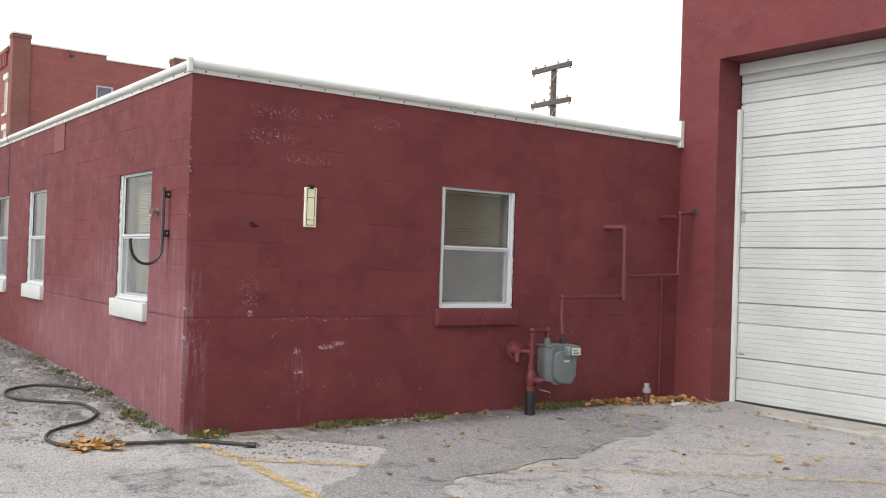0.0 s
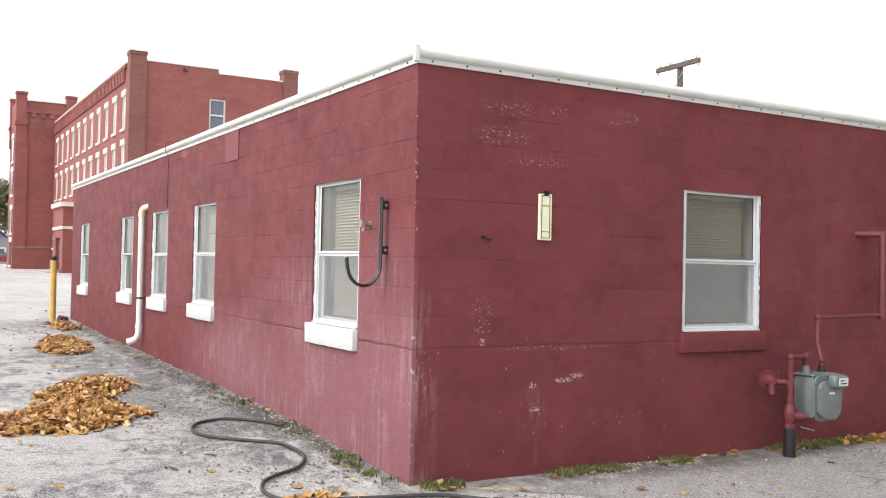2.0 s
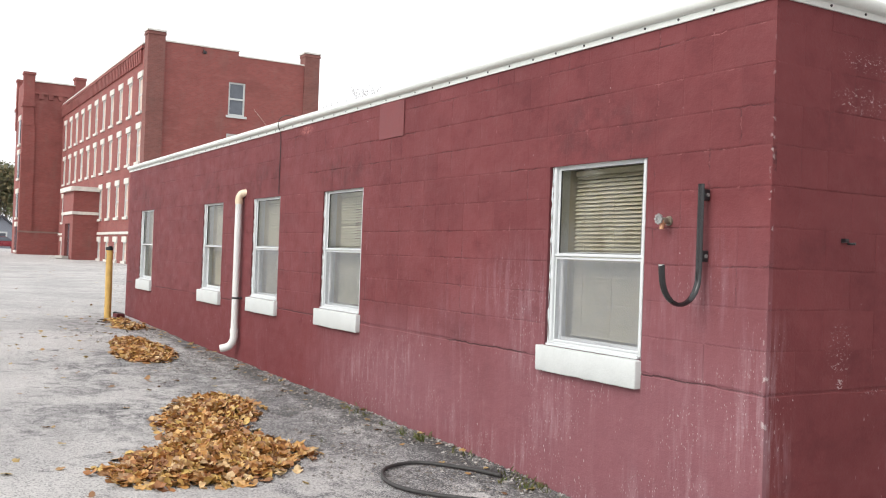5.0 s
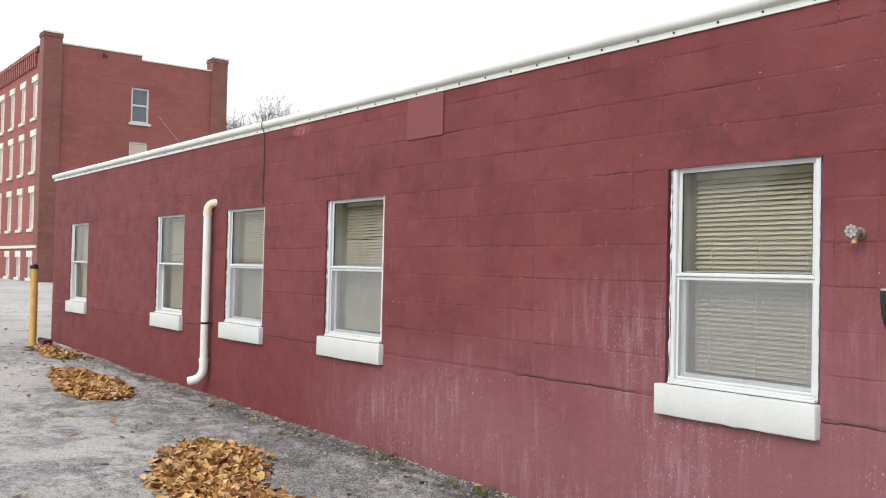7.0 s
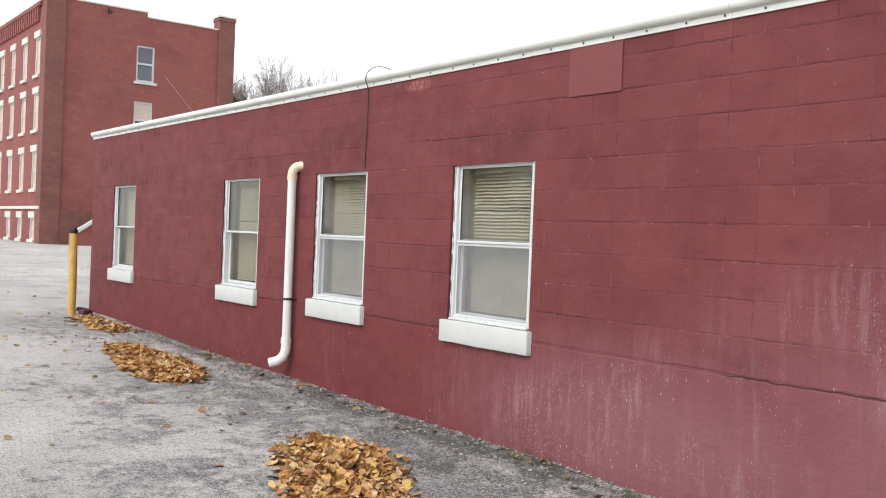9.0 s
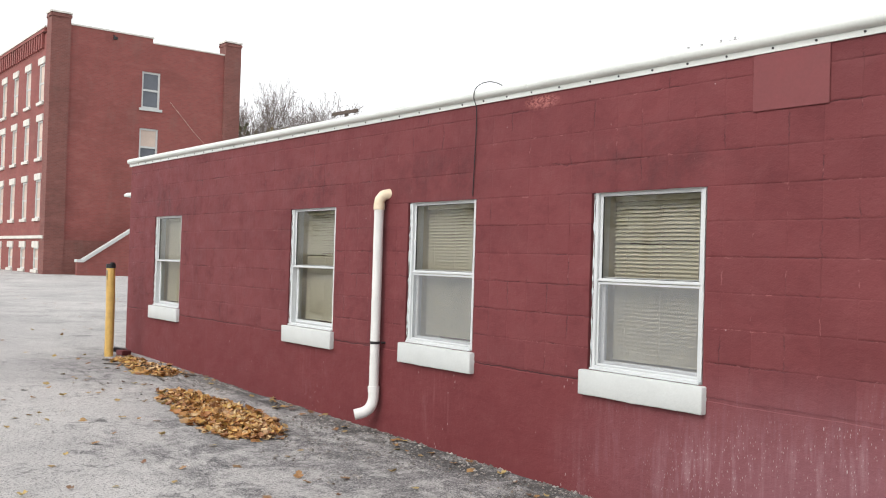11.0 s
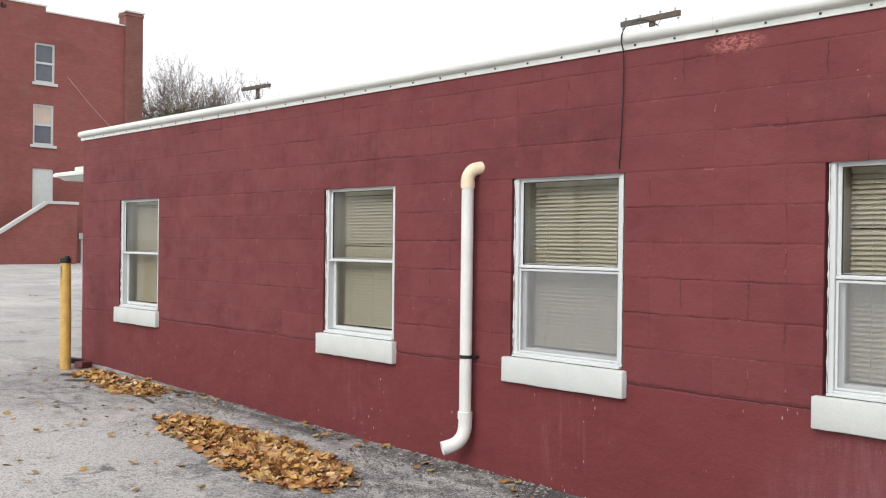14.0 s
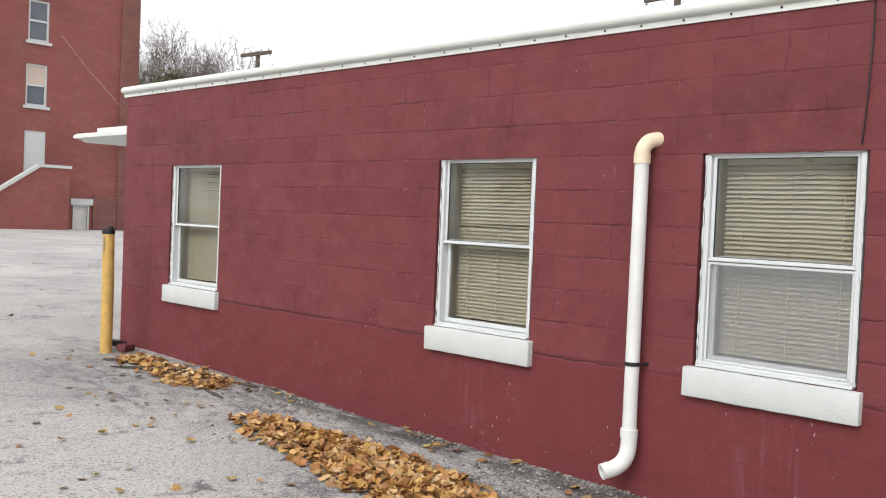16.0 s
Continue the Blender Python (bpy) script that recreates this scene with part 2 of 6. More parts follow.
    c = mix(n, l, math_node(n, l, "MULTIPLY", gap, 0.85), c, (0.025, 0.009, 0.01))
    l.new(c, b.inputs["Base Color"])
    l.new(ramp(n, l, mid, 0.3, 0.7, 0.62, 0.85), b.inputs["Roughness"])
    h = math_node(n, l, "ADD", math_node(n, l, "MULTIPLY", fine, 0.35), math_node(n, l, "MULTIPLY", noise_of(n, l, p, 13.0, 6.0, 0.65), 1.5))
    h = math_node(n, l, "SUBTRACT", h, math_node(n, l, "ADD", math_node(n, l, "MULTIPLY", wide, 0.35), math_node(n, l, "MULTIPLY", thin, 0.5)))
    h = math_node(n, l, "ADD", h, math_node(n, l, "MULTIPLY", lip, 0.8))
    bump(n, l, b, h, 0.6, 0.009)
    return m


def asphalt(name, dark, light, worn=0.5):
    m, n, l, b = material(name, 0.92)
    p = place(n)
    vor = n.new("ShaderNodeTexVoronoi")
    vor.inputs["Scale"].default_value = 115.0
    l.new(p, vor.inputs["Vector"])
    stone = n.new("ShaderNodeSeparateColor")
    l.new(vor.outputs["Color"], stone.inputs[0])
    big = noise_of(n, l, p, 0.45, 6.0, 0.62, 0.5)
    mid = noise_of(n, l, p, 2.4, 6.0, 0.65, 0.3)
    fine = noise_of(n, l, p, 260.0, 2.0)
    c = mix(n, l, ramp(n, l, big, 0.3, 0.66), dark, light)
    c = mix(n, l, ramp(n, l, stone.outputs[0], 0.35, 1.0, 0.0, 0.48), c, (0.70, 0.68, 0.65))
    c = mix(n, l, ramp(n, l, stone.outputs[1], 0.66, 0.9, 0.0, 0.7), c, (0.12, 0.117, 0.117))
    c = mix(n, l, ramp(n, l, mid, 0.57, 0.70, 0.0, worn), c, (0.075, 0.073, 0.078))
    # thin pale coat worn through in ragged patches to the dark stone, most of all towards the long wall
    reach = math_node(n, l, "MULTIPLY", blotch(n, l, p, (2.3, 12.5, 0.4), (2.4, 7.0, 3.0)), 0.13)
    coat = math_node(n, l, "ADD", math_node(n, l, "ADD", math_node(n, l, "MULTIPLY", noise_of(n, l, p, 1.3, 9.0, 0.72, 0.6), 0.6), math_node(n, l, "MULTIPLY", noise_of(n, l, p, 7.0, 7.0, 0.72, 0.4), 0.4)), reach)
    bare = math_node(n, l, "MULTIPLY", ramp(n, l, coat, 0.54, 0.615), ramp(n, l, stone.outputs[1], 0.1, 0.55, 0.2, 1.0), True)
    c = mix(n, l, math_node(n, l, "MULTIPLY", bare, 0.85), c, (0.085, 0.083, 0.088))
    # dark broken strip beside the long wall
    strip = math_node(n, l, "MULTIPLY", blotch(n, l, p, (2.45, 14.5, 0.4), (0.65, 10.0, 1.0)), 1.8, True)
    k = noise_of(n, l, scaled(n, l, p, (1.0, 0.45, 1.0)), 7.0, 6.0, 0.7, 0.5)
    c = mix(n, l, math_node(n, l, "MULTIPLY", strip, math_node(n, l, "MULTIPLY", ramp(n, l, k, 0.43, 0.6, 0.0, 0.9), ramp(n, l, stone.outputs[1], 0.1, 0.6, 0.2, 1.0))), c, (0.075, 0.073, 0.075))
    for x, y, sx, sy in ((0.9, 12.4, 1.0, 0.9), (1.2, 15.2, 0.8, 1.2), (0.5, 8.2, 1.4, 0.5), (2.3, 8.6, 0.5, 1.2), (1.7, 19.8, 0.6, 2.0), (2.6, 9.6, 0.5, 0.8)):
        k2 = math_node(n, l, "MULTIPLY", blotch(n, l, p, (x, y, 0.35), (sx, sy, 1.0)), ramp(n, l, k, 0.45, 0.62))
        c = mix(n, l, math_node(n, l, "MULTIPLY", math_node(n, l, "MULTIPLY", k2, 1.3), ramp(n, l, stone.outputs[1], 0.15, 0.55, 0.3, 1.0), True), c, (0.085, 0.083, 0.088))
    # narrower and darkest band, right along the long wall's foot, broken by noise
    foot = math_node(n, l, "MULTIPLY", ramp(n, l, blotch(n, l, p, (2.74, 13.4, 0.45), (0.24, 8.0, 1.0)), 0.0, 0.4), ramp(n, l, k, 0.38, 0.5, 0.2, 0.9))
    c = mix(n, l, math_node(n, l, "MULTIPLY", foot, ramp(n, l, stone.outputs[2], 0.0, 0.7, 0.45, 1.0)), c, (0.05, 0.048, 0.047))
    soil = math_node(n, l, "MULTIPLY", ramp(n, l, blotch(n, l, p, (5.3, 7.3, 0.3), (3.6, 0.42, 1.0)), 0.0, 0.6), ramp(n, l, k, 0.36, 0.56, 0.3, 0.85))
    c = mix(n, l, soil, c, (0.095, 0.082, 0.068))
    crack = n.new("ShaderNodeTexVoronoi")
    crack.feature = "DISTANCE_TO_EDGE"
    crack.inputs["Scale"].default_value = 0.55
    warp = n.new("ShaderNodeTexNoise")
    warp.inputs["Scale"].default_value, warp.inputs["Detail"].default_value = 2.5, 6.0
    l.new(p, warp.inputs["Vector"])
    add = n.new("ShaderNodeVectorMath")
    add.operation = "MULTIPLY_ADD"
    l.new(warp.outputs["Color"], add.inputs[0])
    add.inputs[1].default_value = (0.9, 0.9, 0.0)
    l.new(p, add.inputs[2])
    l.new(add.outputs[0], crack.inputs["Vector"])
    cr = math_node(n, l, "MULTIPLY", ramp(n, l, crack.outputs["Distance"], 0.008, 0.002), ramp(n, l, mid, 0.47, 0.6), True)
    c = mix(n, l, math_node(n, l, "MULTIPLY", cr, 0.6), c, (0.05, 0.05, 0.052))
    l.new(c, b.inputs["Base Color"])
    h = math_node(n, l, "SUBTRACT", math_node(n, l, "ADD", math_node(n, l, "MULTIPLY", stone.outputs[2], 0.5), fine), math_node(n, l, "MULTIPLY", cr, 2.0))
    bump(n, l, b, h, 0.8, 0.008)
    return m


def worn_paint(name, colour, lo=0.42, hi=0.56, scale=16.0):
    """Road paint, worn through to the surface below."""
    m, n, l, b = material(name, 0.8)
    p = place(n)
    grain = noise_of(n, l, p, scale, 7.0, 0.75)
    l.new(mix(n, l, noise_of(n, l, p, 3.0), colour, tuple(v * 0.8 for v in colour)), b.inputs["Base Color"])
    l.new(ramp(n, l, grain, lo, hi), b.inputs["Alpha"])
    return m


def leaf_material(name, colours, rough=0.6):
    m, n, l, b = material(name, rough)
    r = n.new("ShaderNodeNewGeometry").outputs["Random Per Island"]
    k = n.new("ShaderNodeValToRGB")
    el = k.color_ramp.elements
    for i, c in enumerate(colours):
        e = el[i] if i < 2 else el.new(0.5)
        e.color = (*c, 1)
    for i, e in enumerate(k.color_ramp.elements):
        e.position = i / (len(colours) - 1)
    l.new(r, k.inputs[0])
    p = place(n)
    l.new(mix(n, l, ramp(n, l, noise_of(n, l, p, 55.0, 3.0), 0.45, 0.7, 0.0, 0.45), k.outputs[0], (0.13, 0.055, 0.015)), b.inputs["Base Color"])
    b.inputs["Subsurface Weight"].default_value = 0.0
    return m


def brick_material(name, a, bb, mortar):
    """Brick courses too far off to be told apart one by one."""
    m, n, l, b = material(name, 0.88)
    p = place(n)
    sep = n.new("ShaderNodeSeparateXYZ")
    l.new(p, sep.inputs[0])
    com = n.new("ShaderNodeCombineXYZ")
    l.new(math_node(n, l, "ADD", sep.outputs[0], sep.outputs[1]), com.inputs[0])
    l.new(sep.outputs[2], com.inputs[1])
    k = n.new("ShaderNodeTexBrick")
    k.inputs["Scale"].default_value = 1.0
    k.inputs["Brick Width"].default_value, k.inputs["Row Height"].default_value = 0.22, 0.075
    k.inputs["Mortar Size"].default_value, k.inputs["Mortar Smooth"].default_value = 0.008, 0.3
    k.inputs["Color1"].default_value, k.inputs["Color2"].default_value = (*a, 1), (*bb, 1)
    k.inputs["Mortar"].default_value = (*mortar, 1)
    l.new(com.outputs[0], k.inputs["Vector"])
    big = noise_of(n, l, p, 0.35, 6.0, 0.65, 0.4)
    c = mix(n, l, ramp(n, l, big, 0.48, 0.72, 0.0, 0.55), k.outputs[0], tuple(v * 0.5 for v in a))
    c = mix(n, l, ramp(n, l, noise_of(n, l, scaled(n, l, p, (1, 1, 0.3)), 1.6, 5.0), 0.55, 0.75, 0.0, 0.35), c, (0.2, 0.12, 0.1))
    c = mix(n, l, ramp(n, l, noise_of(n, l, scaled(n, l, p, (1, 1, 3.0)), 0.9, 7.0, 0.7), 0.52, 0.72, 0.0, 0.4), c, (0.30, 0.13, 0.11))
    l.new(c, b.inputs["Base Color"])
    bump(n, l, b, k.outputs["Fac"], -0.3, 0.01)
    return m


def clear_glass():
    m, n, l, b = material("window_glass", 0.03)
    out = n["Material Output"]
    thin, shine, f, s = n.new("ShaderNodeBsdfTransparent"), n.new("ShaderNodeBsdfGlossy"), n.new("ShaderNodeFresnel"), n.new("ShaderNodeMixShader")
    thin.inputs[0].default_value = (0.94, 0.95, 0.93, 1)
    shine.inputs["Roughness"].default_value = 0.02
    f.inputs[0].default_value = 1.65
    l.new(f.outputs[0], s.inputs[0])
    l.new(thin.outputs[0], s.inputs[1])
    l.new(shine.outputs[0], s.inputs[2])
    l.new(s.outputs[0], out.inputs[0])
    return m


def screen_mesh():
    m, n, l, b = material("insect_screen_mesh", 0.7)
    b.inputs["Base Color"].default_value = (0.34, 0.35, 0.37, 1)
    p = place(n)
    l.new(ramp(n, l, noise_of(n, l, p, 8.0), 0.3, 0.7, 0.17, 0.23), b.inputs["Alpha"])
    return m


def see_through():
    m, n, l, b = material("pane_edge", 0.05)
    k = n.new("ShaderNodeBsdfTransparent")
    l.new(k.outputs[0], n["Material Output"].inputs[0])
    return m


RED = red_masonry()
EDGE = see_through()
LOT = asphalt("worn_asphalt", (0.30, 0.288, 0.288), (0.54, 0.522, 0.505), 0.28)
PATCH = asphalt("asphalt_repair", (0.215, 0.205, 0.207), (0.30, 0.287, 0.288), 0.25)
YELLOW_LINE = worn_paint("worn_yellow_road_paint", (0.62, 0.44, 0.17), 0.43, 0.57)
FADED_LINE = worn_paint("faded_yellow_road_paint", (0.60, 0.47, 0.23), 0.48, 0.64)
WHITE_METAL = plain("white_coated_metal", (0.62, 0.645, 0.61), 0.4, 0.0, 0.06, 3.0, 0.05)
WHITE_VINYL = plain("white_vinyl", (0.58, 0.60, 0.605), 0.35, 0.0, 0.04, 5.0, 0.03)
WHITE_SILL = plain("chipped_white_paint", (0.53, 0.55, 0.54), 0.72, 0.0, 0.05, 5.0, 0.35)
PVC = plain("white_pvc", (0.68, 0.68, 0.66), 0.35, 0.0, 0.05, 4.0, 0.03)
PVC_AGED = plain("yellowed_pvc", (0.74, 0.62, 0.45), 0.4, 0.0, 0.08, 9.0, 0.05)
BLACK = plain("black_painted_steel", (0.02, 0.02, 0.022), 0.35, 0.2, 0.2, 12.0, 0.2)
RUBBER = plain("black_rubber", (0.035, 0.033, 0.032), 0.6, 0.0, 0.3, 9.0, 0.3)
GREY_CAST = plain("grey_enamelled_casting", (0.16, 0.18, 0.185), 0.5, 0.2, 0.15, 12.0, 0.25)
GALV = plain("galvanised_steel", (0.42, 0.43, 0.42), 0.45, 0.7, 0.2, 20.0, 0.2)
BRASS = plain("weathered_brass", (0.26, 0.23, 0.18), 0.5, 0.6, 0.25, 30.0, 0.3)
GLOSS_BLACK = plain("glossy_black_paint", (0.016, 0.015, 0.016), 0.16, 0.0, 0.2, 12.0, 0.06)
COPPER = plain("tarnished_copper", (0.42, 0.22, 0.13), 0.45, 0.5, 0.2, 30.0, 0.2)
RED_PIPE = plain("red_painted_pipe", (0.118, 0.0215, 0.0245), 0.6, 0.0, 0.2, 9.0, 0.3)
DOOR_WHITE = plain("white_enamelled_door_steel", (0.50, 0.52, 0.515), 0.45, 0.0, 0.08, 1.3, 0.1)
CREAM = plain("cream_enamel", (0.78, 0.77, 0.55), 0.4, 0.0, 0.05, 9.0, 0.05)
YELLOW_STEEL = plain("yellow_painted_steel", (0.60, 0.38, 0.11), 0.5, 0.1, 0.18, 7.0, 0.3)
CONCRETE = plain("concrete", (0.38, 0.36, 0.33), 0.9, 0.0, 0.2, 5.0, 0.4)
BLIND = plain("cream_blind_slat", (0.61, 0.57, 0.45), 0.7, 0.0, 0.04, 2.0, 0.0)
BLIND.node_tree.nodes["Principled BSDF"].inputs["Specular IOR Level"].default_value = 0.1
PANEL_RED = plain("red_painted_sheet", (0.168, 0.0375, 0.040), 0.6, 0.0, 0.1, 3.0, 0.15)
PLASTER = plain("cream_plaster", (0.55, 0.5, 0.4), 0.9, 0.0, 0.1)
ROOFING = plain("grey_roofing", (0.16, 0.16, 0.16), 0.9, 0.0, 0.2, 2.0, 0.4)
GLASS = clear_glass()
SCREEN = screen_mesh()
LEAF = leaf_material("fallen_maple_leaf", ((0.40, 0.17, 0.05), (0.58, 0.35, 0.12), (0.20, 0.085, 0.035), (0.66, 0.48, 0.26), (0.48, 0.24, 0.07), (0.26, 0.12, 0.055), (0.56, 0.38, 0.11), (0.44, 0.21, 0.06)))
LEAF_DULL = leaf_material("dry_leaf", ((0.36, 0.24, 0.07), (0.22, 0.10, 0.04), (0.45, 0.34, 0.12), (0.14, 0.06, 0.04), (0.40, 0.24, 0.08)))
GRASS = leaf_material("grass_blade", ((0.06, 0.10, 0.02), (0.10, 0.14, 0.03), (0.16, 0.15, 0.05), (0.07, 0.09, 0.025)))
BRICK_FAR = brick_material("old_red_brick", (0.262, 0.076, 0.066), (0.222, 0.062, 0.056), (0.22, 0.092, 0.080))
BRICK_PIER = brick_material("bare_brown_brick", (0.205, 0.076, 0.063), (0.160, 0.060, 0.052), (0.19, 0.095, 0.080))
BARK_FAR = plain("pale_twig_bark", (0.15, 0.125, 0.115), 0.95, 0.0, 0.2, 3.0, 0.0)
LIMESTONE = plain("pale_limestone", (0.62, 0.60, 0.55), 0.85, 0.0, 0.12, 3.0, 0.2)
DARK_PANE = plain("dark_window_pane", (0.10, 0.11, 0.13), 0.12, 0.0, 0.2, 1.0, 0.0)
PANE_BOARD = plain("pale_board_panel", (0.56, 0.45, 0.38), 0.7, 0.0, 0.15, 1.0, 0.0)
BARK = plain("grey_bark", (0.07, 0.058, 0.05), 0.95, 0.0, 0.3, 8.0, 0.5)
DULL_STONE = plain("weathered_brown_stone", (0.22, 0.14, 0.12), 0.9, 0.0, 0.2, 2.0, 0.2)
WOOD_POLE = plain("weathered_pole_wood", (0.10, 0.08, 0.065), 0.95, 0.0, 0.3, 9.0, 0.5)

# ---- building helpers ----


def part(name, bm, mat, parent=None, label=""):
    """Links a bmesh as one mesh object under a thing or a part."""
    me = bpy.data.meshes.new(name)
    bmesh.ops.recalc_face_normals(bm, faces=bm.faces)
    bm.to_mesh(me)
    bm.free()
    me.materials.append(mat)
    ob = new(name, me)
    ob.parent = parent
    if label:
        ob["label"] = label
    return ob


def thing(name, label, category, m=None, group="", kind=""):
    ob = new(name)
    ob.empty_display_size = 0.1
    ob.matrix_basis = m or Matrix()
    return tagged(ob, label, category, group, kind)


def smooth(ob, angle=40):
    ob.data.polygons.foreach_set("use_smooth", [True] * len(ob.data.polygons))
    ob.data.set_sharp_from_angle(angle=radians(angle))
    return ob


def box(bm, x0, x1, y0, y1, z0, z1):
    v = [bm.verts.new(c) for c in ((x0, y0, z0), (x1, y0, z0), (x1, y1, z0), (x0, y1, z0), (x0, y0, z1), (x1, y0, z1), (x1, y1, z1), (x0, y1, z1))]
    for f in ((3, 2, 1, 0), (4, 5, 6, 7), (0, 1, 5, 4), (1, 2, 6, 5), (2, 3, 7, 6), (3, 0, 4, 7)):
        bm.faces.new([v[i] for i in f])


def boxes(*dims):
    bm = bmesh.new()
    for d in dims:
        box(bm, *d)
    return bm


def bevelled(bm, width, segments=2):
    bmesh.ops.bevel(bm, geom=list(bm.edges), offset=width, segments=segments, profile=0.5, affect="EDGES")
    return bm


def tube(bm, pts, r, sides=12, cap=True):
    """A round bar along a line of points, with mitred bends. r: one radius or one a point."""
    pts = [Vector(p) for p in pts]
    rings, up = [], None
    for i, p in enumerate(pts):
        a = (p - pts[i - 1]).normalized() if i else (pts[1] - p).normalized()
        b = (pts[i + 1] - p).normalized() if i < len(pts) - 1 else a
        d = (a + b).normalized()
        if up is None:
            up = d.orthogonal().normalized()
        up = (up - d * up.dot(d)).normalized()
        side = d.cross(up)
        rr = r[i] if isinstance(r, (list, tuple)) else r
        k = 1 / max(0.5, d.dot(a))
        rings.append([bm.verts.new(p + rr * (up * math.cos(t) + side * math.sin(t)) * (k if 0 < i < len(pts) - 1 else 1)) for t in (2 * math.pi * j / sides for j in range(sides))])
    for a, b in zip(rings, rings[1:]):
        for j in range(sides):
            bm.faces.new((a[j], a[(j + 1) % sides], b[(j + 1) % sides], b[j]))
    if cap:
        bm.faces.new(rings[0][::-1])
        bm.faces.new(rings[-1])
    return bm


def curve_points(pts, steps=6):
    """Points on a smooth line through pts."""
    pts = [Vector(p) for p in pts]
    out = []
    for i in range(len(pts) - 1):
        p0, p1, p2, p3 = pts[max(i - 1, 0)], pts[i], pts[i + 1], pts[min(i + 2, len(pts) - 1)]
        for s in range(steps):
            t = s / steps
            out.append(0.5 * (2 * p1 + (p2 - p0) * t + (2 * p0 - 5 * p1 + 4 * p2 - p3) * t * t + (3 * p1 - p0 - 3 * p2 + p3) * t ** 3))
    return out + [pts[-1]]


def disc(bm, centre, axis, r, depth, sides=16):
    c, a = Vector(centre), Vector(axis).normalized()
    return tube(bm, (c, c + a * depth), r, sides)


def extrude_profile(bm, prof, y0, y1, to):
    """A closed profile of (a, z) points drawn out along one axis."""
    r = [[bm.verts.new(to(a, y, z)) for a, z in prof] for y in (y0, y1)]
    k = len(prof)
    for j in range(k):
        bm.faces.new((r[0][j], r[0][(j + 1) % k], r[1][(j + 1) % k], r[1][j]))
    bm.faces.new(r[0][::-1])
    bm.faces.new(r[1])
    return bm


def slab_with_holes(us, zs, filled, to, d0, d1):
    """A wall of cells between the lines us and zs, with real openings where a cell is not filled."""
    bm, vs = bmesh.new(), {}

    def v(i, j, d):
        if (i, j, d) not in vs:
            vs[i, j, d] = bm.verts.new(to(us[i], zs[j], d1 if d else d0))
        return vs[i, j, d]
    n, m = len(us) - 1, len(zs) - 1
    ok = {(i, j): filled((us[i] + us[i + 1]) / 2, (zs[j] + zs[j + 1]) / 2) for i in range(n) for j in range(m)}
    for (i, j), k in ok.items():
        if not k:
            continue
        for d in (0, 1):
            bm.faces.new((v(i, j, d), v(i + 1, j, d), v(i + 1, j + 1, d), v(i, j + 1, d)))
        for di, dj, e in ((-1, 0, ((i, j), (i, j + 1))), (1, 0, ((i + 1, j), (i + 1, j + 1))), (0, -1, ((i, j), (i + 1, j))), (0, 1, ((i, j + 1), (i + 1, j + 1)))):
            if not ok.get((i + di, j + dj), False):
                (a, b), (c, e2) = e
                bm.faces.new((v(a, b, 0), v(c, e2, 0), v(c, e2, 1), v(a, b, 1)))
    return bm


def glass_pane(x0, x1, y0, y1, z0, z1, parent):
    """A sheet of glass: its outer face mirrors, the rest lets light through."""
    ob = part("pane", boxes((x0, x1, y0, y1, z0, z1)), GLASS, parent, "clear window glass")
    ob.data.materials.append(EDGE)
    for f in ob.data.polygons:
        f.material_index = 0 if f.normal.y < -0.9 else 1
    ob.visible_shadow = False
    return ob


# ---- ground ----


def lot_height(x, y):
    """The lot rises gently to the north, with a low apron along the long wall."""
    z = 0.25 + 0.022 * (max(-14.0, min(y, 21.0)) - 6.0) + 0.0045 * (max(21.0, min(y, 120.0)) - 21.0)
    if y > 7.0:
        near = max(0.0, 1.0 - abs(min(x, 2.8) - 2.8) / 0.9)
        along = min(1.0, (y - 7.0) / 2.5) * max(0.25, 1.0 - max(0.0, y - 11.0) / 9.0)
        if x < 3.2 and y < 22:
            z += 0.085 * near * near * along
    return z


def steps_between(a, b, fine, k=1.25):
    """Grid lines: even from a to b, then in growing steps to 900 m on both sides."""
    mid = [a + fine * i for i in range(int((b - a) / fine) + 1)]
    lo, hi, s = [], [], fine
    while (lo[-1] if lo else a) > -900:
        s *= k
        lo.append((lo[-1] if lo else a) - s)
    s = fine
    while (hi[-1] if hi else mid[-1]) < 900:
        s *= k
        hi.append((hi[-1] if hi else mid[-1]) + s)
    return lo[::-1] + mid + hi


gx, gy = steps_between(-4.0, 9.0, 0.16), steps_between(2.0, 24.0, 0.16)
rough_verts = []
for y in gy:
    for x in gx:
        inside = -4 < x < 9 and 2 < y < 24
        dz = (noise.noise((x * 0.7, y * 0.7, 0)) * 0.012 + noise.noise((x * 3, y * 3, 5)) * 0.004) if inside else 0.0
        rough_verts.append((x, y, lot_height(x, y) + dz))
nx = len(gx)
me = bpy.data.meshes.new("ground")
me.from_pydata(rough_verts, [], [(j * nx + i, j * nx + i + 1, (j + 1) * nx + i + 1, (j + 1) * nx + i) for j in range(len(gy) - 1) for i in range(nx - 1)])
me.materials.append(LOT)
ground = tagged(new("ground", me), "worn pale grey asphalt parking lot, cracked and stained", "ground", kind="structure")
me.polygons.foreach_set("use_smooth", [True] * len(me.polygons))


def on_lot(x, y, up=0.0):
    z = lot_height(x, y)
    if -4 < x < 9 and 2 < y < 24:
        z += noise.noise((x * 0.7, y * 0.7, 0)) * 0.012 + noise.noise((x * 3, y * 3, 5)) * 0.004
    return Vector((x, y, z + up))


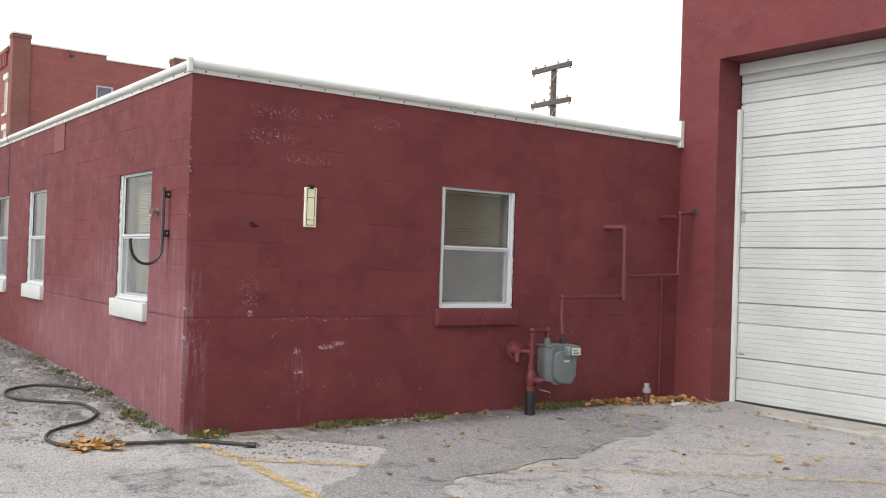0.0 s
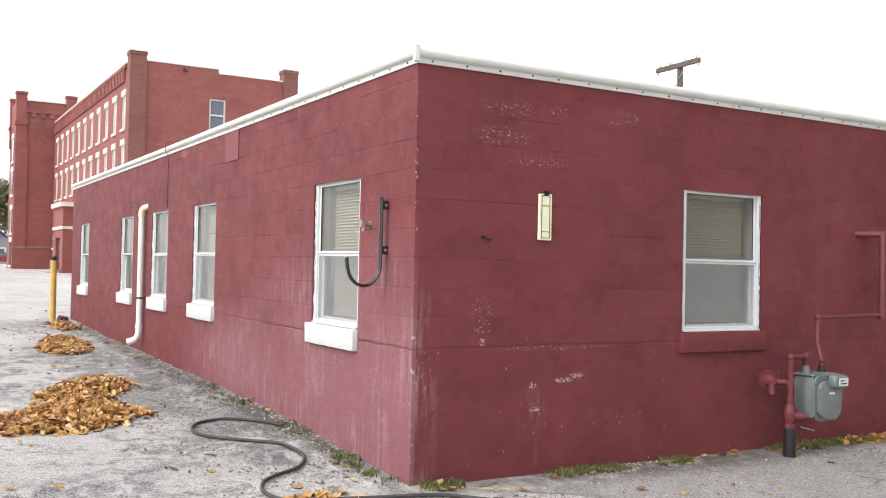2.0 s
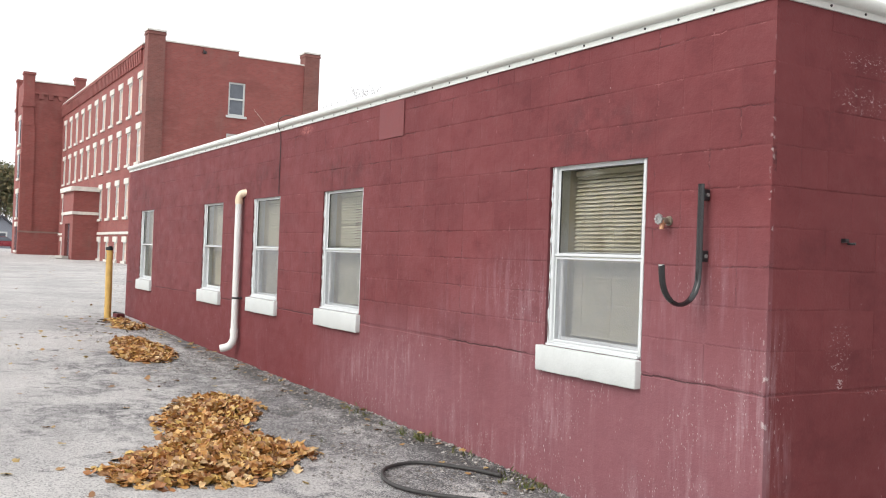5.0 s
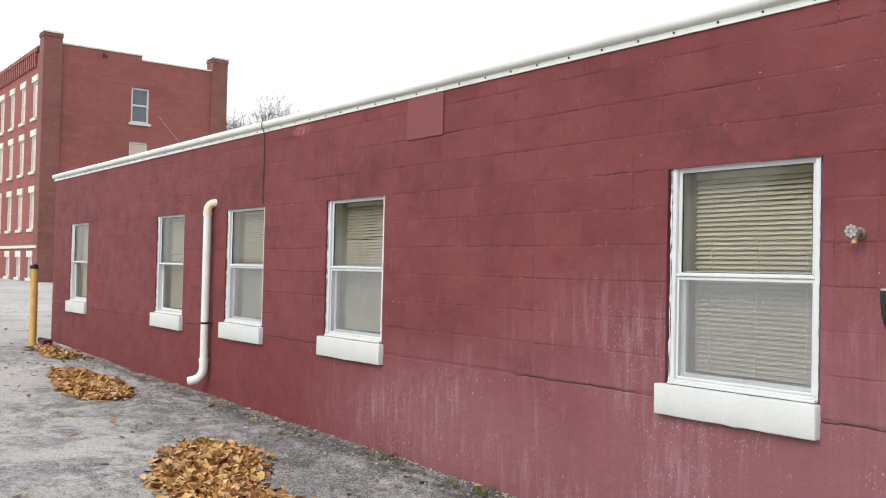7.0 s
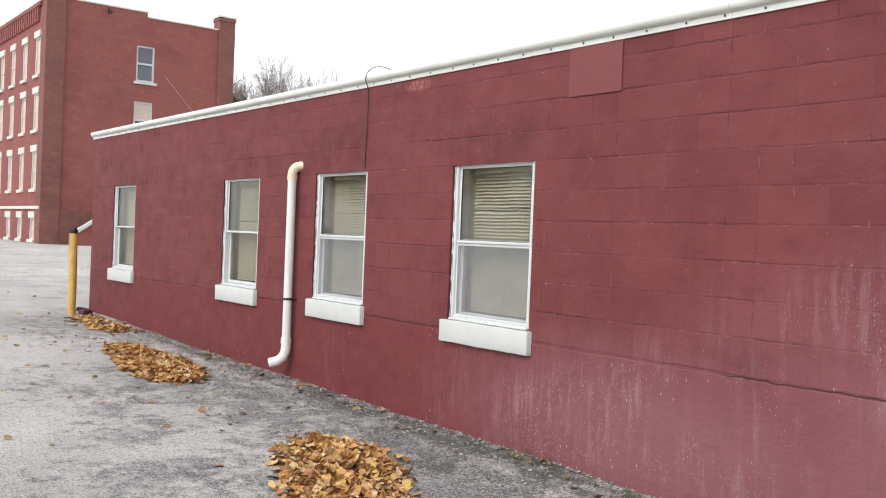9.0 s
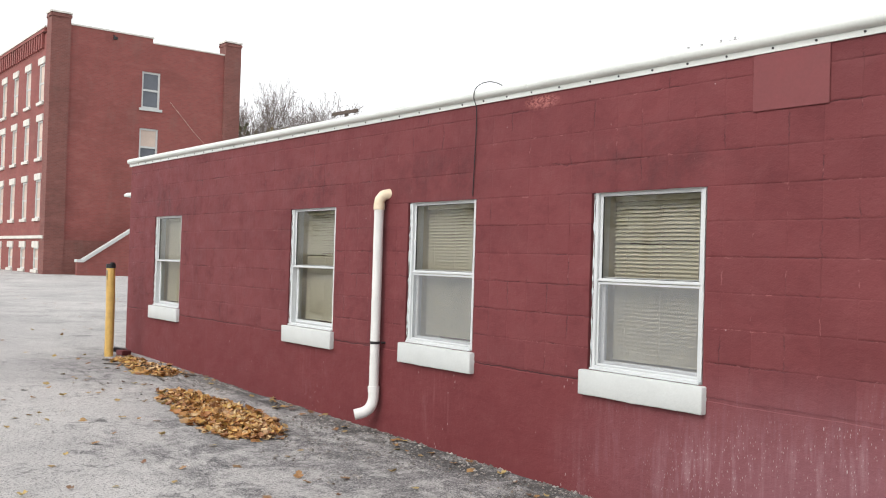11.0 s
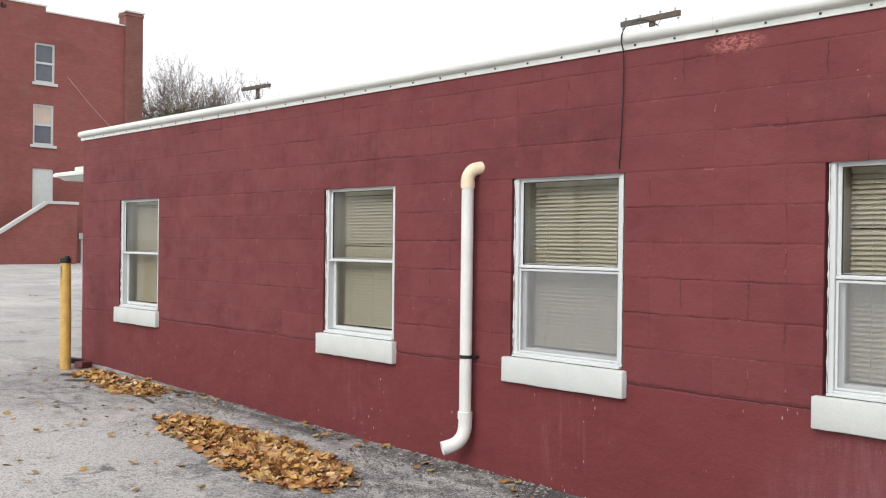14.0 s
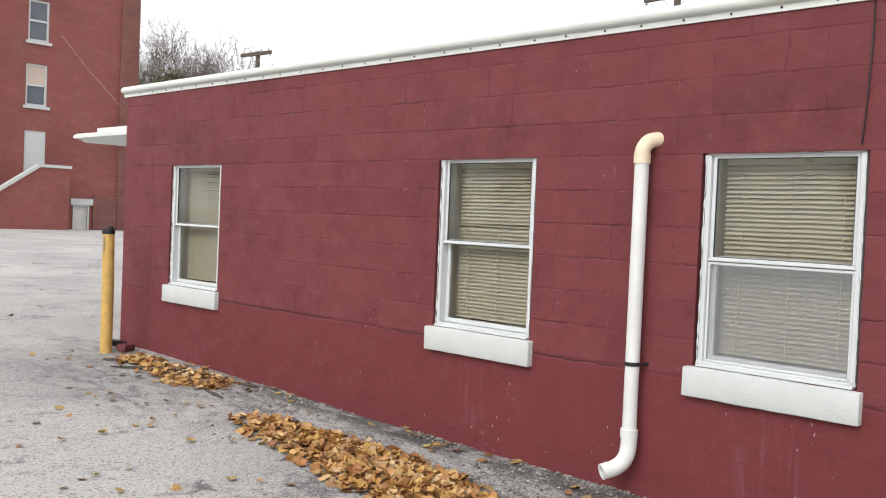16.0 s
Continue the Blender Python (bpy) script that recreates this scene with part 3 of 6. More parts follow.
def sheet_on_lot(name, outline, mat, up, label, category, step=0.06):
    """A thin sheet with an uneven rim, laid on the lot."""
    bm = bmesh.new()
    rim = []
    pts = [Vector((*p, 0)) for p in outline]
    for a, b in zip(pts, pts[1:] + pts[:1]):
        k = max(1, int((b - a).length / step))
        rim += [a.lerp(b, i / k) for i in range(k)]
    rim = [p + Vector((noise.fractal(p * 3, 0.6, 2.2, 5) * 0.1, noise.fractal(p * 3 + Vector((9, 0, 0)), 0.6, 2.2, 5) * 0.1, 0)) for p in rim]
    f = bm.faces.new([bm.verts.new(p) for p in rim])
    bmesh.ops.triangulate(bm, faces=[f])
    for i in range(3):
        long = [e for e in bm.edges if e.calc_length() > 0.35]
        if long:
            bmesh.ops.subdivide_edges(bm, edges=long, cuts=1)
            bmesh.ops.triangulate(bm, faces=bm.faces[:])
    for v in bm.verts:
        v.co = on_lot(v.co.x, v.co.y, up)
    ob = part(name, bm, mat)
    return tagged(ob, label, category, kind="structure")


sheet_on_lot("asphalt_patch", ((1.9, 3.4), (2.87, 5.3), (3.34, 5.71), (4.04, 6.24), (4.1, 6.51), (3.95, 6.67), (3.5, 7.0), (5.1, 7.2), (6.6, 7.2), (7.3, 6.6), (7.2, 6.2), (6.6, 5.95), (6.2, 5.91), (5.79, 5.81), (5.57, 5.62), (4.96, 5.49), (4.55, 5.46), (4.22, 5.4), (3.98, 5.36), (3.73, 5.06), (3.2, 3.9), (3.0, 3.2)), PATCH, 0.006,
             "smoother dark grey asphalt repair beside the wall", "asphalt patch")


def stripe(points, width, mat, label):
    """A painted line on the lot."""
    bm, rows = bmesh.new(), []
    pts = curve_points([(*p, 0) for p in points], 24)
    for i, p in enumerate(pts):
        d = (pts[min(i + 1, len(pts) - 1)] - pts[max(i - 1, 0)]).normalized()
        s = Vector((-d.y, d.x, 0)) * width / 2
        rows.append([bm.verts.new(on_lot(q.x, q.y, 0.011)) for q in (p - s, p, p + s)])
    for a, b in zip(rows, rows[1:]):
        for i in range(2):
            bm.faces.new((a[i], a[i + 1], b[i + 1], b[i]))
    tagged(part("parking_line", bm, mat), label, "painted line", kind="structure")


stripe(((2.83, 7.05), (2.9, 6.4), (2.93, 5.0)), 0.10, YELLOW_LINE, "worn yellow painted parking line")
stripe(((2.86, 6.52), (3.2, 6.28), (3.65, 5.92)), 0.09, YELLOW_LINE, "worn yellow painted arrow line")
stripe(((2.8, 7.33), (3.45, 7.06)), 0.08, FADED_LINE, "faded yellow painted line by the wall")
stripe(((4.45, 5.42), (5.02, 5.13), (5.52, 4.83), (6.04, 4.45), (7.2, 3.6)), 0.12, FADED_LINE, "faded yellow painted parking line")

stripe(((5.75, 5.55), (6.75, 4.91), (8.2, 4.0)), 0.10, FADED_LINE, "faded yellow painted parking line")

# ---- low painted block building ----
X0, Y0, YN, XE = 2.80, 7.40, 21.62, 8.64      # outer planes: long wall, short wall, north end, garage wall
TOP = 3.17
WIN_Z0, WIN_Z1 = 1.290, 2.465
LONG_WINDOWS = ((8.30, 9.17), (12.005, 12.875), (14.10, 14.945), (16.135, 16.97), (19.80, 20.645))
SHORT_WINDOWS = ((5.285, 6.167),)


GAP = 0.020       # rough opening round each window frame


def in_hole(u, z, holes):
    return any(a - GAP < u < b + GAP and WIN_Z0 < z < WIN_Z1 + GAP for a, b in holes)


def to_long(u, z, d):
    return (X0 + d, u, z)


def to_short(u, z, d):
    return (u, Y0 + d, z)


def block_wall(name, u0, u1, holes, to, label):
    us = sorted({u0, u1, *(v for a, b in holes for v in (a - GAP, b + GAP))})
    bm = slab_with_holes(us, [-0.2, WIN_Z0, WIN_Z1 + GAP, TOP], lambda u, z: not in_hole(u, z, holes), to, 0.0034, 0.2)
    return tagged(part(name, bm, RED), label, "wall", kind="structure")


wall_west = block_wall("wall_west", Y0 + 0.0075, YN, LONG_WINDOWS, to_long, "long oxblood-painted concrete block wall with salt-stained base")
wall_south = block_wall("wall_south", X0 + 0.0075, XE, SHORT_WINDOWS, to_short, "oxblood-painted concrete block wall with flaking white specks")
tagged(part("wall_north", boxes((X0 + 0.2, 16.0, YN - 0.2, YN, -0.2, TOP)), RED), "oxblood-painted block end wall", "wall", kind="structure")
tagged(part("wall_east", boxes((15.8, 16.0, 7.6, YN - 0.2, -0.2, TOP)), RED), "oxblood-painted block back wall", "wall", kind="structure")
tagged(part("floor", boxes((3.0, 15.8, 7.6, YN - 0.2, 0.3, 0.5)), PLASTER), "plain indoor floor", "floor", kind="structure")
tagged(part("ceiling", boxes((3.0, 15.8, 7.6, YN - 0.2, 2.75, 2.9)), PLASTER), "plain cream ceiling", "ceiling", kind="structure")
tagged(part("roof", boxes((3.0, 15.8, 7.6, YN - 0.2, 3.0, TOP + 0.01)), ROOFING), "flat grey roof", "roof", kind="structure")

# rounded metal roof edge with a screwed flange
CAP = [(0.0, 3.156), (-0.012, 3.156), (-0.012, 3.190)] + [(-0.012 - 0.04 * math.sin(radians(a)), 3.226 - 0.036 * math.cos(radians(a))) for a in range(20, 161, 20)] + [(-0.012, 3.26), (0.16, 3.25), (0.16, 3.18), (0.0, 3.18)]


def roof_edge(name, u0, u1, to, cuts, label):
    root = thing(name, label, "roof edge", kind="structure")
    lines = [u0, *cuts, u1]
    for a, b in zip(lines, lines[1:]):
        bm = extrude_profile(bmesh.new(), CAP, a, b - 0.003, lambda c, u, z: to(c, u + c if u == u0 else u, z))
        smooth(part("roof_edge_length", bm, WHITE_METAL, root), 35)
    screw = bmesh.new()
    disc(screw, (0, 0, 0), (1, 0, 0), 0.007, -0.006, 8)
    first = None
    k = int((u1 - u0) / 0.27)
    for i in range(k):
        u = u0 + 0.12 + i * (u1 - u0 - 0.2) / k + random.uniform(-0.02, 0.02)
        p = to(-0.011, u, 3.176)
        if first is None:
            first = part("screw", screw, BLACK, root)
            ob = first
        else:
            ob = new("screw", first.data)
            ob.parent = root
        ob.matrix_basis = pose(*p, 0, 0, 0 if name.endswith("west") else 90)
    return root


roof_edge("trim_west", Y0, YN + 0.05, lambda a, y, z: (X0 + a, y, z), (10.45, 13.5, 16.55, 19.6), "white rounded metal roof edge with dark screws")
roof_edge("trim_south", X0, XE - 0.02, lambda a, x, z: (x, Y0 + a, z), (5.8, 7.9), "white rounded metal roof edge with dark screws")
bm = bevelled(boxes((X0 - 0.058, X0 - 0.018, Y0 - 0.058, Y0 - 0.018, 3.152, 3.27)), 0.008)
tagged(part("trim_corner", bm, WHITE_METAL), "white metal corner piece of the roof edge", "roof edge", kind="structure")
bm = bevelled(boxes((XE - 0.07, XE - 0.004, Y0 - 0.05, Y0 + 0.02, 3.13, 3.44)), 0.01)
tagged(part("trim_flashing", bm, WHITE_METAL), "white metal flashing where the roof edge meets the garage", "roof edge", kind="structure")


def ring(w, h, t, y0, y1, x=0.0, z=0.0):
    """A rectangular frame w by h, its bars t wide."""
    us, zs = [x - w / 2, x - w / 2 + t, x + w / 2 - t, x + w / 2], [z, z + t, z + h - t, z + h]
    return slab_with_holes(us, zs, lambda u, v: not (us[1] < u < us[2] and zs[1] < v < zs[2]), lambda u, v, d: (u, d, v), y0, y1)


def sash_window(index, m, w, h, sill, label, seed, gaps=(), south=0.055, screened=True):
    """Double-hung vinyl window set back in its opening: frame, two sashes with panes, a half screen, blind inside, block sill outside."""
    rng = random.Random(seed)
    back = 0.004
    m = m @ Matrix.Translation((0, back, 0))
    root = thing("window_%d" % index, label, "window", m, kind="structure")
    part("window_frame", bevelled(ring(w, h, 0.027, 0.012, 0.13), 0.004, 1), WHITE_VINYL, root)
    mid = h * 0.5
    up = part("upper_sash", bevelled(ring(w - 0.056, h - mid - 0.012, 0.022, 0.032, 0.06, 0, mid - 0.014), 0.003, 1), WHITE_VINYL, root)
    low = part("lower_sash", bevelled(ring(w - 0.056, mid - 0.012, 0.03, 0.064, 0.092, 0, 0.029), 0.003, 1), WHITE_VINYL, root)
    for s, z0, z1, y in ((up, mid + 0.006, h - 0.046, 0.046), (low, 0.057, mid - 0.011, 0.078)):
        glass_pane(-w / 2 + 0.046, w / 2 - 0.046, y - 0.002, y + 0.002, z0, z1, s)
    # dark glazing gasket round the upper pane
    part("gasket", ring(w - 0.096, h - mid - 0.052, 0.006, 0.036, 0.0435, 0, mid + 0.006), RUBBER, up, "thin black glazing gasket")
    if screened:
        scr = part("insect_screen", bevelled(ring(w - 0.058, mid - 0.046, 0.014, 0.026, 0.03, 0, 0.0285), 0.002, 1), WHITE_VINYL, root, "white-framed insect screen")
        part("screen_mesh", boxes((-w / 2 + 0.042, w / 2 - 0.042, 0.0275, 0.0285, 0.042, mid - 0.03)), SCREEN, scr, "fine grey screen mesh").visible_shadow = False
    # meeting rail lip and sloping frame foot
    part("rail_lip", bevelled(boxes((-w / 2 + 0.029, w / 2 - 0.029, 0.018, 0.0255, mid - 0.012, mid + 0.004)), 0.002, 1), WHITE_VINYL, root)
    part("frame_foot", bevelled(boxes((-w / 2 + 0.002, w / 2 - 0.002, -0.012, 0.0115, 0.0, 0.014)), 0.003, 1), WHITE_VINYL, root, "white frame foot over the sill")
    # caulk bead, ragged
    bead = bmesh.new()
    for x in (-w / 2 - 0.001, w / 2 + 0.001):
        k = 40
        tube(bead, [(x + rng.uniform(-0.001, 0.001), 0.009 + rng.uniform(-0.002, 0.002), 0.015 + (h - 0.045) * i / (k - 1)) for i in range(k)], [rng.choice((0.002, 0.002, 0.003, 0.004, 0.007)) for _ in range(k)], 5)
    part("caulk", bead, WHITE_VINYL, root, "rough white caulk bead")
    # sill
    bm = boxes((-w / 2 - 0.055, w / 2 + south, -0.045 - back, 0.09 - back, -0.165, -0.004))
    bmesh.ops.subdivide_edges(bm, edges=[e for e in bm.edges if e.calc_length() > 0.5], cuts=14)
    bmesh.ops.bevel(bm, geom=[e for e in bm.edges if e.calc_face_angle(0.0) > 0.5], offset=0.007, segments=2, profile=0.5, affect="EDGES")
    for v in bm.verts:
        q = v.co * 7
        v.co += Vector((0, noise.noise(q + Vector((0, seed, 0))), noise.noise(q + Vector((0, 0, seed))))) * 0.004
        v.co.z -= 0.010 * max(0.0, noise.noise(v.co * 13 + Vector((seed, 3, 0))) - 0.35) * (1 if v.co.z < -0.1 else -0.6)
    smooth(part("window_sill", bm, sill[0], root, sill[1]), 50)
    # solid black ring in the gap: its colour stands in for the gap's shade
    part("gap_shade_ring", ring(w + 2 * GAP - 0.002, h + 2 * GAP - 0.002, GAP - 0.0015, 0.05, 0.13, 0, -GAP + 0.0005), RUBBER, root, "black ring in the gap round the frame, standing in for its shade")
    part("window_lining", ring(w - 0.004, h - 0.004, 0.018, 0.131, 0.34, 0, 0.002), PLASTER, root, "cream inner lining")
    # blind
    deep = 0.175
    blind = thing("window_blind", "cream slatted blind with closed slats behind glass", "blind", m, group="window blinds")
    part("head_rail", bevelled(boxes((-w / 2 + 0.04, w / 2 - 0.04, deep - 0.016, deep + 0.019, h - 0.075, h - 0.04)), 0.004, 1), BLIND, blind)
    slat = bmesh.new()
    ww = w / 2 - 0.04
    prof = [(-0.0165, -0.0122), (-0.0120, -0.0095), (-0.0045, -0.0015), (0.0040, 0.0070), (0.0115, 0.0126)]
    xs = [-ww + 2 * ww * i / 10 for i in range(11)]
    rows = [[slat.verts.new((x, a, z + 0.003 * noise.noise((x * 5, seed, 0)))) for a, z in prof] for x in xs]
    for a, b in zip(rows, rows[1:]):
        for i in range(4):
            slat.faces.new((a[i], b[i], b[i + 1], a[i + 1]))
    first, z = None, h - 0.09
    while z > 0.06:
        if first is None:
            first = ob = smooth(part("slat", slat, BLIND, blind), 60)
        else:
            ob = new("slat", first.data)
            ob.parent = blind
        loose = any(abs(z - g) < 0.012 for g in gaps)
        ob.matrix_basis = pose(rng.uniform(-0.002, 0.002), deep, z, (-14 if loose else 0) + rng.uniform(-1.5, 1.5), rng.uniform(-0.06, 0.06) + (0.9 if loose else 0.0), 0)
        z -= 0.0252
    part("bottom_rail", bevelled(boxes((-ww, ww, deep - 0.011, deep + 0.011, 0.035, 0.05)), 0.003, 1), BLIND, blind)
    for x in (-ww * 0.72, 0.0, ww * 0.72):
        part("ladder_cord", tube(bmesh.new(), [(x, deep - 0.0185, 0.045), (x, deep - 0.0185, h - 0.06)], 0.0011, 5), BLIND, blind, "thin ladder cord")


for i, (a, b) in enumerate(LONG_WINDOWS):
    sash_window(i + 1, pose(X0, (a + b) / 2, WIN_Z0, 0, 0, -90), b - a, WIN_Z1 - WIN_Z0, (WHITE_SILL, "chipped white-painted block sill"),
                "white double-hung window with cream blind and white block sill", 11 + i, ((), (0.84,), (), (0.71,), ())[i], 0.025 if i == 0 else 0.05, i < 3)
a, b = SHORT_WINDOWS[0]
sash_window(6, pose((a + b) / 2, Y0, WIN_Z0), b - a, WIN_Z1 - WIN_Z0, (RED, "sill painted oxblood like the wall"), "white double-hung window with cream blind and red sill", 31)

# ---- garage building ----
GX, GN, GS, GT = 8.64, 7.44, -9.0, 7.6
D0, D1, DT = 3.20, 6.89, 4.09
bm = slab_with_holes([GS, D0, D1, GN], [-0.3, 0.2, DT, GT], lambda u, z: not (D0 < u < D1 and 0.2 < z < DT), lambda u, z, d: (GX + d, u, z), 0.0, 0.385)
tagged(part("garage_wall_west", bm, RED), "tall oxblood-painted garage wall with a deep door opening", "wall", kind="structure")
tagged(part("garage_wall_north", boxes((GX + 0.385, 18.0, GN - 0.4, GN, 0.0, GT)), RED), "tall oxblood-painted garage side wall", "wall", kind="structure")
tagged(part("garage_wall_south", boxes((GX + 0.385, 18.0, GS, GS + 0.4, 0.0, GT)), RED), "tall oxblood-painted garage side wall", "wall", kind="structure")
tagged(part("garage_wall_east", boxes((17.6, 18.0, GS + 0.4, GN - 0.4, 0.0, GT)), RED), "tall oxblood-painted garage back wall", "wall", kind="structure")
tagged(part("garage_roof", boxes((GX + 0.385, 17.6, GS + 0.4, GN - 0.4, GT - 0.3, GT - 0.1)), ROOFING), "flat grey garage roof", "roof", kind="structure")
bm = bevelled(boxes((GX - 0.12, GX + 0.6, D0 - 0.1, D1 + 0.06, 0.0, 0.262)), 0.015)
tagged(part("door_threshold", bm, CONCRETE), "worn concrete apron slab under the garage door", "threshold", kind="structure")


def sectional_door():
    root = thing("garage_door", "white ribbed sectional garage door, closed, with dark seams", "garage door")
    z0, n, xf = 0.14, 7, GX + 0.40
    h = 0.62
    outer = [(0.022, 0.0), (0.0, 0.012)]
    fine = []
    for k in range(5):
        zc = 0.06 + k * 0.056
        fine += [(0.0, zc), (0.006, zc + 0.006), (0.0, zc + 0.012)]
    fine += [(0.0, 0.372), (0.02, 0.382), (0.02, 0.394), (0.0, 0.404)]
    for k in range(3):
        zc = 0.44 + k * 0.05
        fine += [(0.0, zc), (0.006, zc + 0.006), (0.0, zc + 0.012)]
    prof = outer + fine + [(0.0, h - 0.016), (0.022, h - 0.003), (0.05, h - 0.003), (0.05, 0.0)]
    bm = extrude_profile(bmesh.new(), prof, D0 - 0.05, D1 - 0.005, lambda a, y, z: (xf + a, y, z))
    first = part("door_section", bm, DOOR_WHITE, root)
    first.location.z = z0
    for i in range(1, n):
        ob = new("door_section", first.data)
        ob.parent, ob.location.z = root, z0 + i * h
    part("bottom_seal", boxes((xf - 0.012, xf + 0.03, D0 - 0.02, D1 - 0.005, 0.258, 0.288)), RUBBER, root, "black rubber bottom seal")
    bm = bevelled(boxes((xf - 0.012, xf, D1 - 0.14, D1 - 0.06, 0.80, 0.825)), 0.004, 1)
    part("lift_handle", bm, GALV, root, "small steel lift handle")
    part("label_plate", boxes((xf - 0.004, xf - 0.001, D1 - 0.10, D1 - 0.05, 2.28, 2.42)), GALV, root, "small worn label plate")


sectional_door()
bm = bevelled(boxes((GX + 0.33, GX + 0.384, D1 - 0.045, D1 - 0.002, 0.262, 3.56)), 0.004, 1)
tagged(part("door_jamb_strip", bm, WHITE_METAL), "white door stop strip on the jamb", "door trim", kind="structure")
tagged(part("door_head_strip", bevelled(boxes((GX + 0.35, GX + 0.398, D0, D1 - 0.002, 3.955, 4.085)), 0.004, 1), WHITE_METAL), "white door head strip", "door trim", kind="structure")

# ---- yard things by the walls ----


def rounded_plate(x0, x1, z0, z1, y0, y1, r, taper=0.0, steps=5):
    """A plate in the xz plane with round corners, its foot drawn in by taper on both sides."""
    prof = []
    for cx, cz, a0 in ((x1 - r, z1 - r, 0), (x0 + r, z1 - r, 90), (x0 + r, z0 + r, 180), (x1 - r, z0 + r, 270)):
        for i in range(steps + 1):
            a = radians(a0 + 90 * i / steps)
            x, z = cx + r * math.cos(a), cz + r * math.sin(a)
            k = (z1 - z) / (z1 - z0)
            prof.append((x + taper * k * (1 if x < (x0 + x1) / 2 else -1), z))
    return extrude_profile(bmesh.new(), prof, y0, y1, lambda a, y, z: (a, y, z))


def gas_meter():
    root = thing("gas_meter", "grey gas meter on red-painted pipes by the wall", "gas meter")
    x0, x1, yf, yb = 6.29, 6.615, 6.955, 7.15
    side = [(yf, 0.60), (yb - 0.09, 0.60), (yb - 0.03, 0.635), (yb, 0.70), (yb, 0.90), (yb - 0.02, 0.935), (yf, 0.94)]
    body = extrude_profile(bmesh.new(), side, x0 + 0.012, x1 - 0.012, lambda a, x, z: (x, a, z))
    smooth(part("meter_body", bevelled(body, 0.012, 2), GREY_CAST, root))
    rim = smooth(part("front_flange", bevelled(rounded_plate(x0, x1, 0.575, 0.945, yf - 0.022, yf, 0.06, 0.012), 0.004, 1), GREY_CAST, root))
    smooth(part("meter_front", bevelled(rounded_plate(x0 + 0.022, x1 - 0.022, 0.597, 0.90, yf - 0.062, yf - 0.0225, 0.06, 0.016), 0.014, 3), GREY_CAST, root))
    bolt, first = bmesh.new(), None
    disc(bolt, (0, 0, 0), (0, 1, 0), 0.008, -0.01, 6)
    for x, z in [(x0 + 0.012 + 0.008 * i / 4, 0.90 - 0.062 * i) for i in range(5)] + [(x1 - 0.012 - 0.008 * i / 4, 0.90 - 0.062 * i) for i in range(5)] + [(x0 + 0.085 + 0.05 * i, 0.586) for i in range(4)]:
        ob = part("bolt", bolt, GREY_CAST, rim) if first is None else new("bolt", first.data)
        first, ob.parent = first or ob, rim
        ob.location = (x, yf - 0.022, z)
    part("top_flange", bevelled(boxes((x0 - 0.006, x1 + 0.006, yf - 0.012, yb + 0.008, 0.938, 0.958)), 0.008, 2), GREY_CAST, root)
    idx = bevelled(boxes((x0 + 0.145, x1 - 0.012, yf - 0.115, yf - 0.025, 0.845, 0.955)), 0.028, 3)
    idx = smooth(part("index_box", idx, GREY_CAST, root))
    part("index_label", boxes((x0 + 0.185, x1 - 0.03, yf - 0.1195, yf - 0.1155, 0.868, 0.932)), WHITE_VINYL, idx, "white meter index label")
    bars = boxes(*[(x0 + 0.195, x0 + 0.195 + w, yf - 0.1225, yf - 0.120, z, z + 0.009) for w, z in ((0.08, 0.882), (0.055, 0.906))])
    part("index_print", bars, BLACK, idx, "dark printed lines")
    part("badge", bevelled(boxes((x0 + 0.13, x0 + 0.2, yf - 0.068, yf - 0.0625, 0.795, 0.812)), 0.002, 1), WHITE_VINYL, root, "small pale badge")
    yc = 7.08
    for x, nm in ((6.365, "inlet_collar"), (6.57, "outlet_collar")):
        bm = bmesh.new()
        disc(bm, (x, yc, 0.955), (0, 0, 1), 0.038, 0.03, 8)
        disc(bm, (x, yc, 0.985), (0, 0, 1), 0.029, 0.03, 12)
        part(nm, bm, GREY_CAST if nm == "inlet_collar" else BLACK, root)
    bm = tube(bmesh.new(), [(6.365, yc, 1.0), (6.365, yc, 1.095), (6.14, 7.05, 1.095), (6.14, 7.05, 0.6)], 0.02, 12)
    smooth(part("inlet_pipe", bm, RED_PIPE, root, "red-painted inlet pipe"))
    for p, d in (((6.365, yc, 1.095), (0, 0, -1)), ((6.14, 7.05, 1.095), (0, 0, -1))):
        bm = bmesh.new()
        bmesh.ops.create_uvsphere(bm, u_segments=12, v_segments=8, radius=0.031, matrix=Matrix.Translation(p))
        disc(bm, (p[0], p[1], p[2] - 0.05), (0, 0, 1), 0.03, 0.022, 12)
        smooth(part("inlet_elbow", bm, RED_PIPE, root))
    for z in (0.86, 0.72):
        part("inlet_union", disc(bmesh.new(), (6.14, 7.05, z), (0, 0, 1), 0.029, 0.045, 8), RED_PIPE, root)
    valve = bmesh.new()
    disc(valve, (6.14, 7.05, 0.52), (0, 0, 1), 0.05, 0.035, 8)
    tube(valve, [(6.14, 7.05, 0.555), (6.14, 7.05, 0.60), (6.14, 7.05, 0.64), (6.14, 7.05, 0.68), (6.14, 7.05, 0.71)], [0.034, 0.05, 0.054, 0.046, 0.03], 12)
    tube(valve, [(6.14, 7.05, 0.62), (6.20, 6.99, 0.615), (6.225, 6.965, 0.612)], [0.04, 0.036, 0.026], 10)
    smooth(part("stop_valve", valve, RED_PIPE, root, "red-painted stop valve"))
    part("seal_wire", tube(bmesh.new(), [(6.2, 6.99, 0.53), (6.29, 6.93, 0.505)], 0.004, 6), GALV, root, "short steel seal wire")
    reg = bmesh.new()
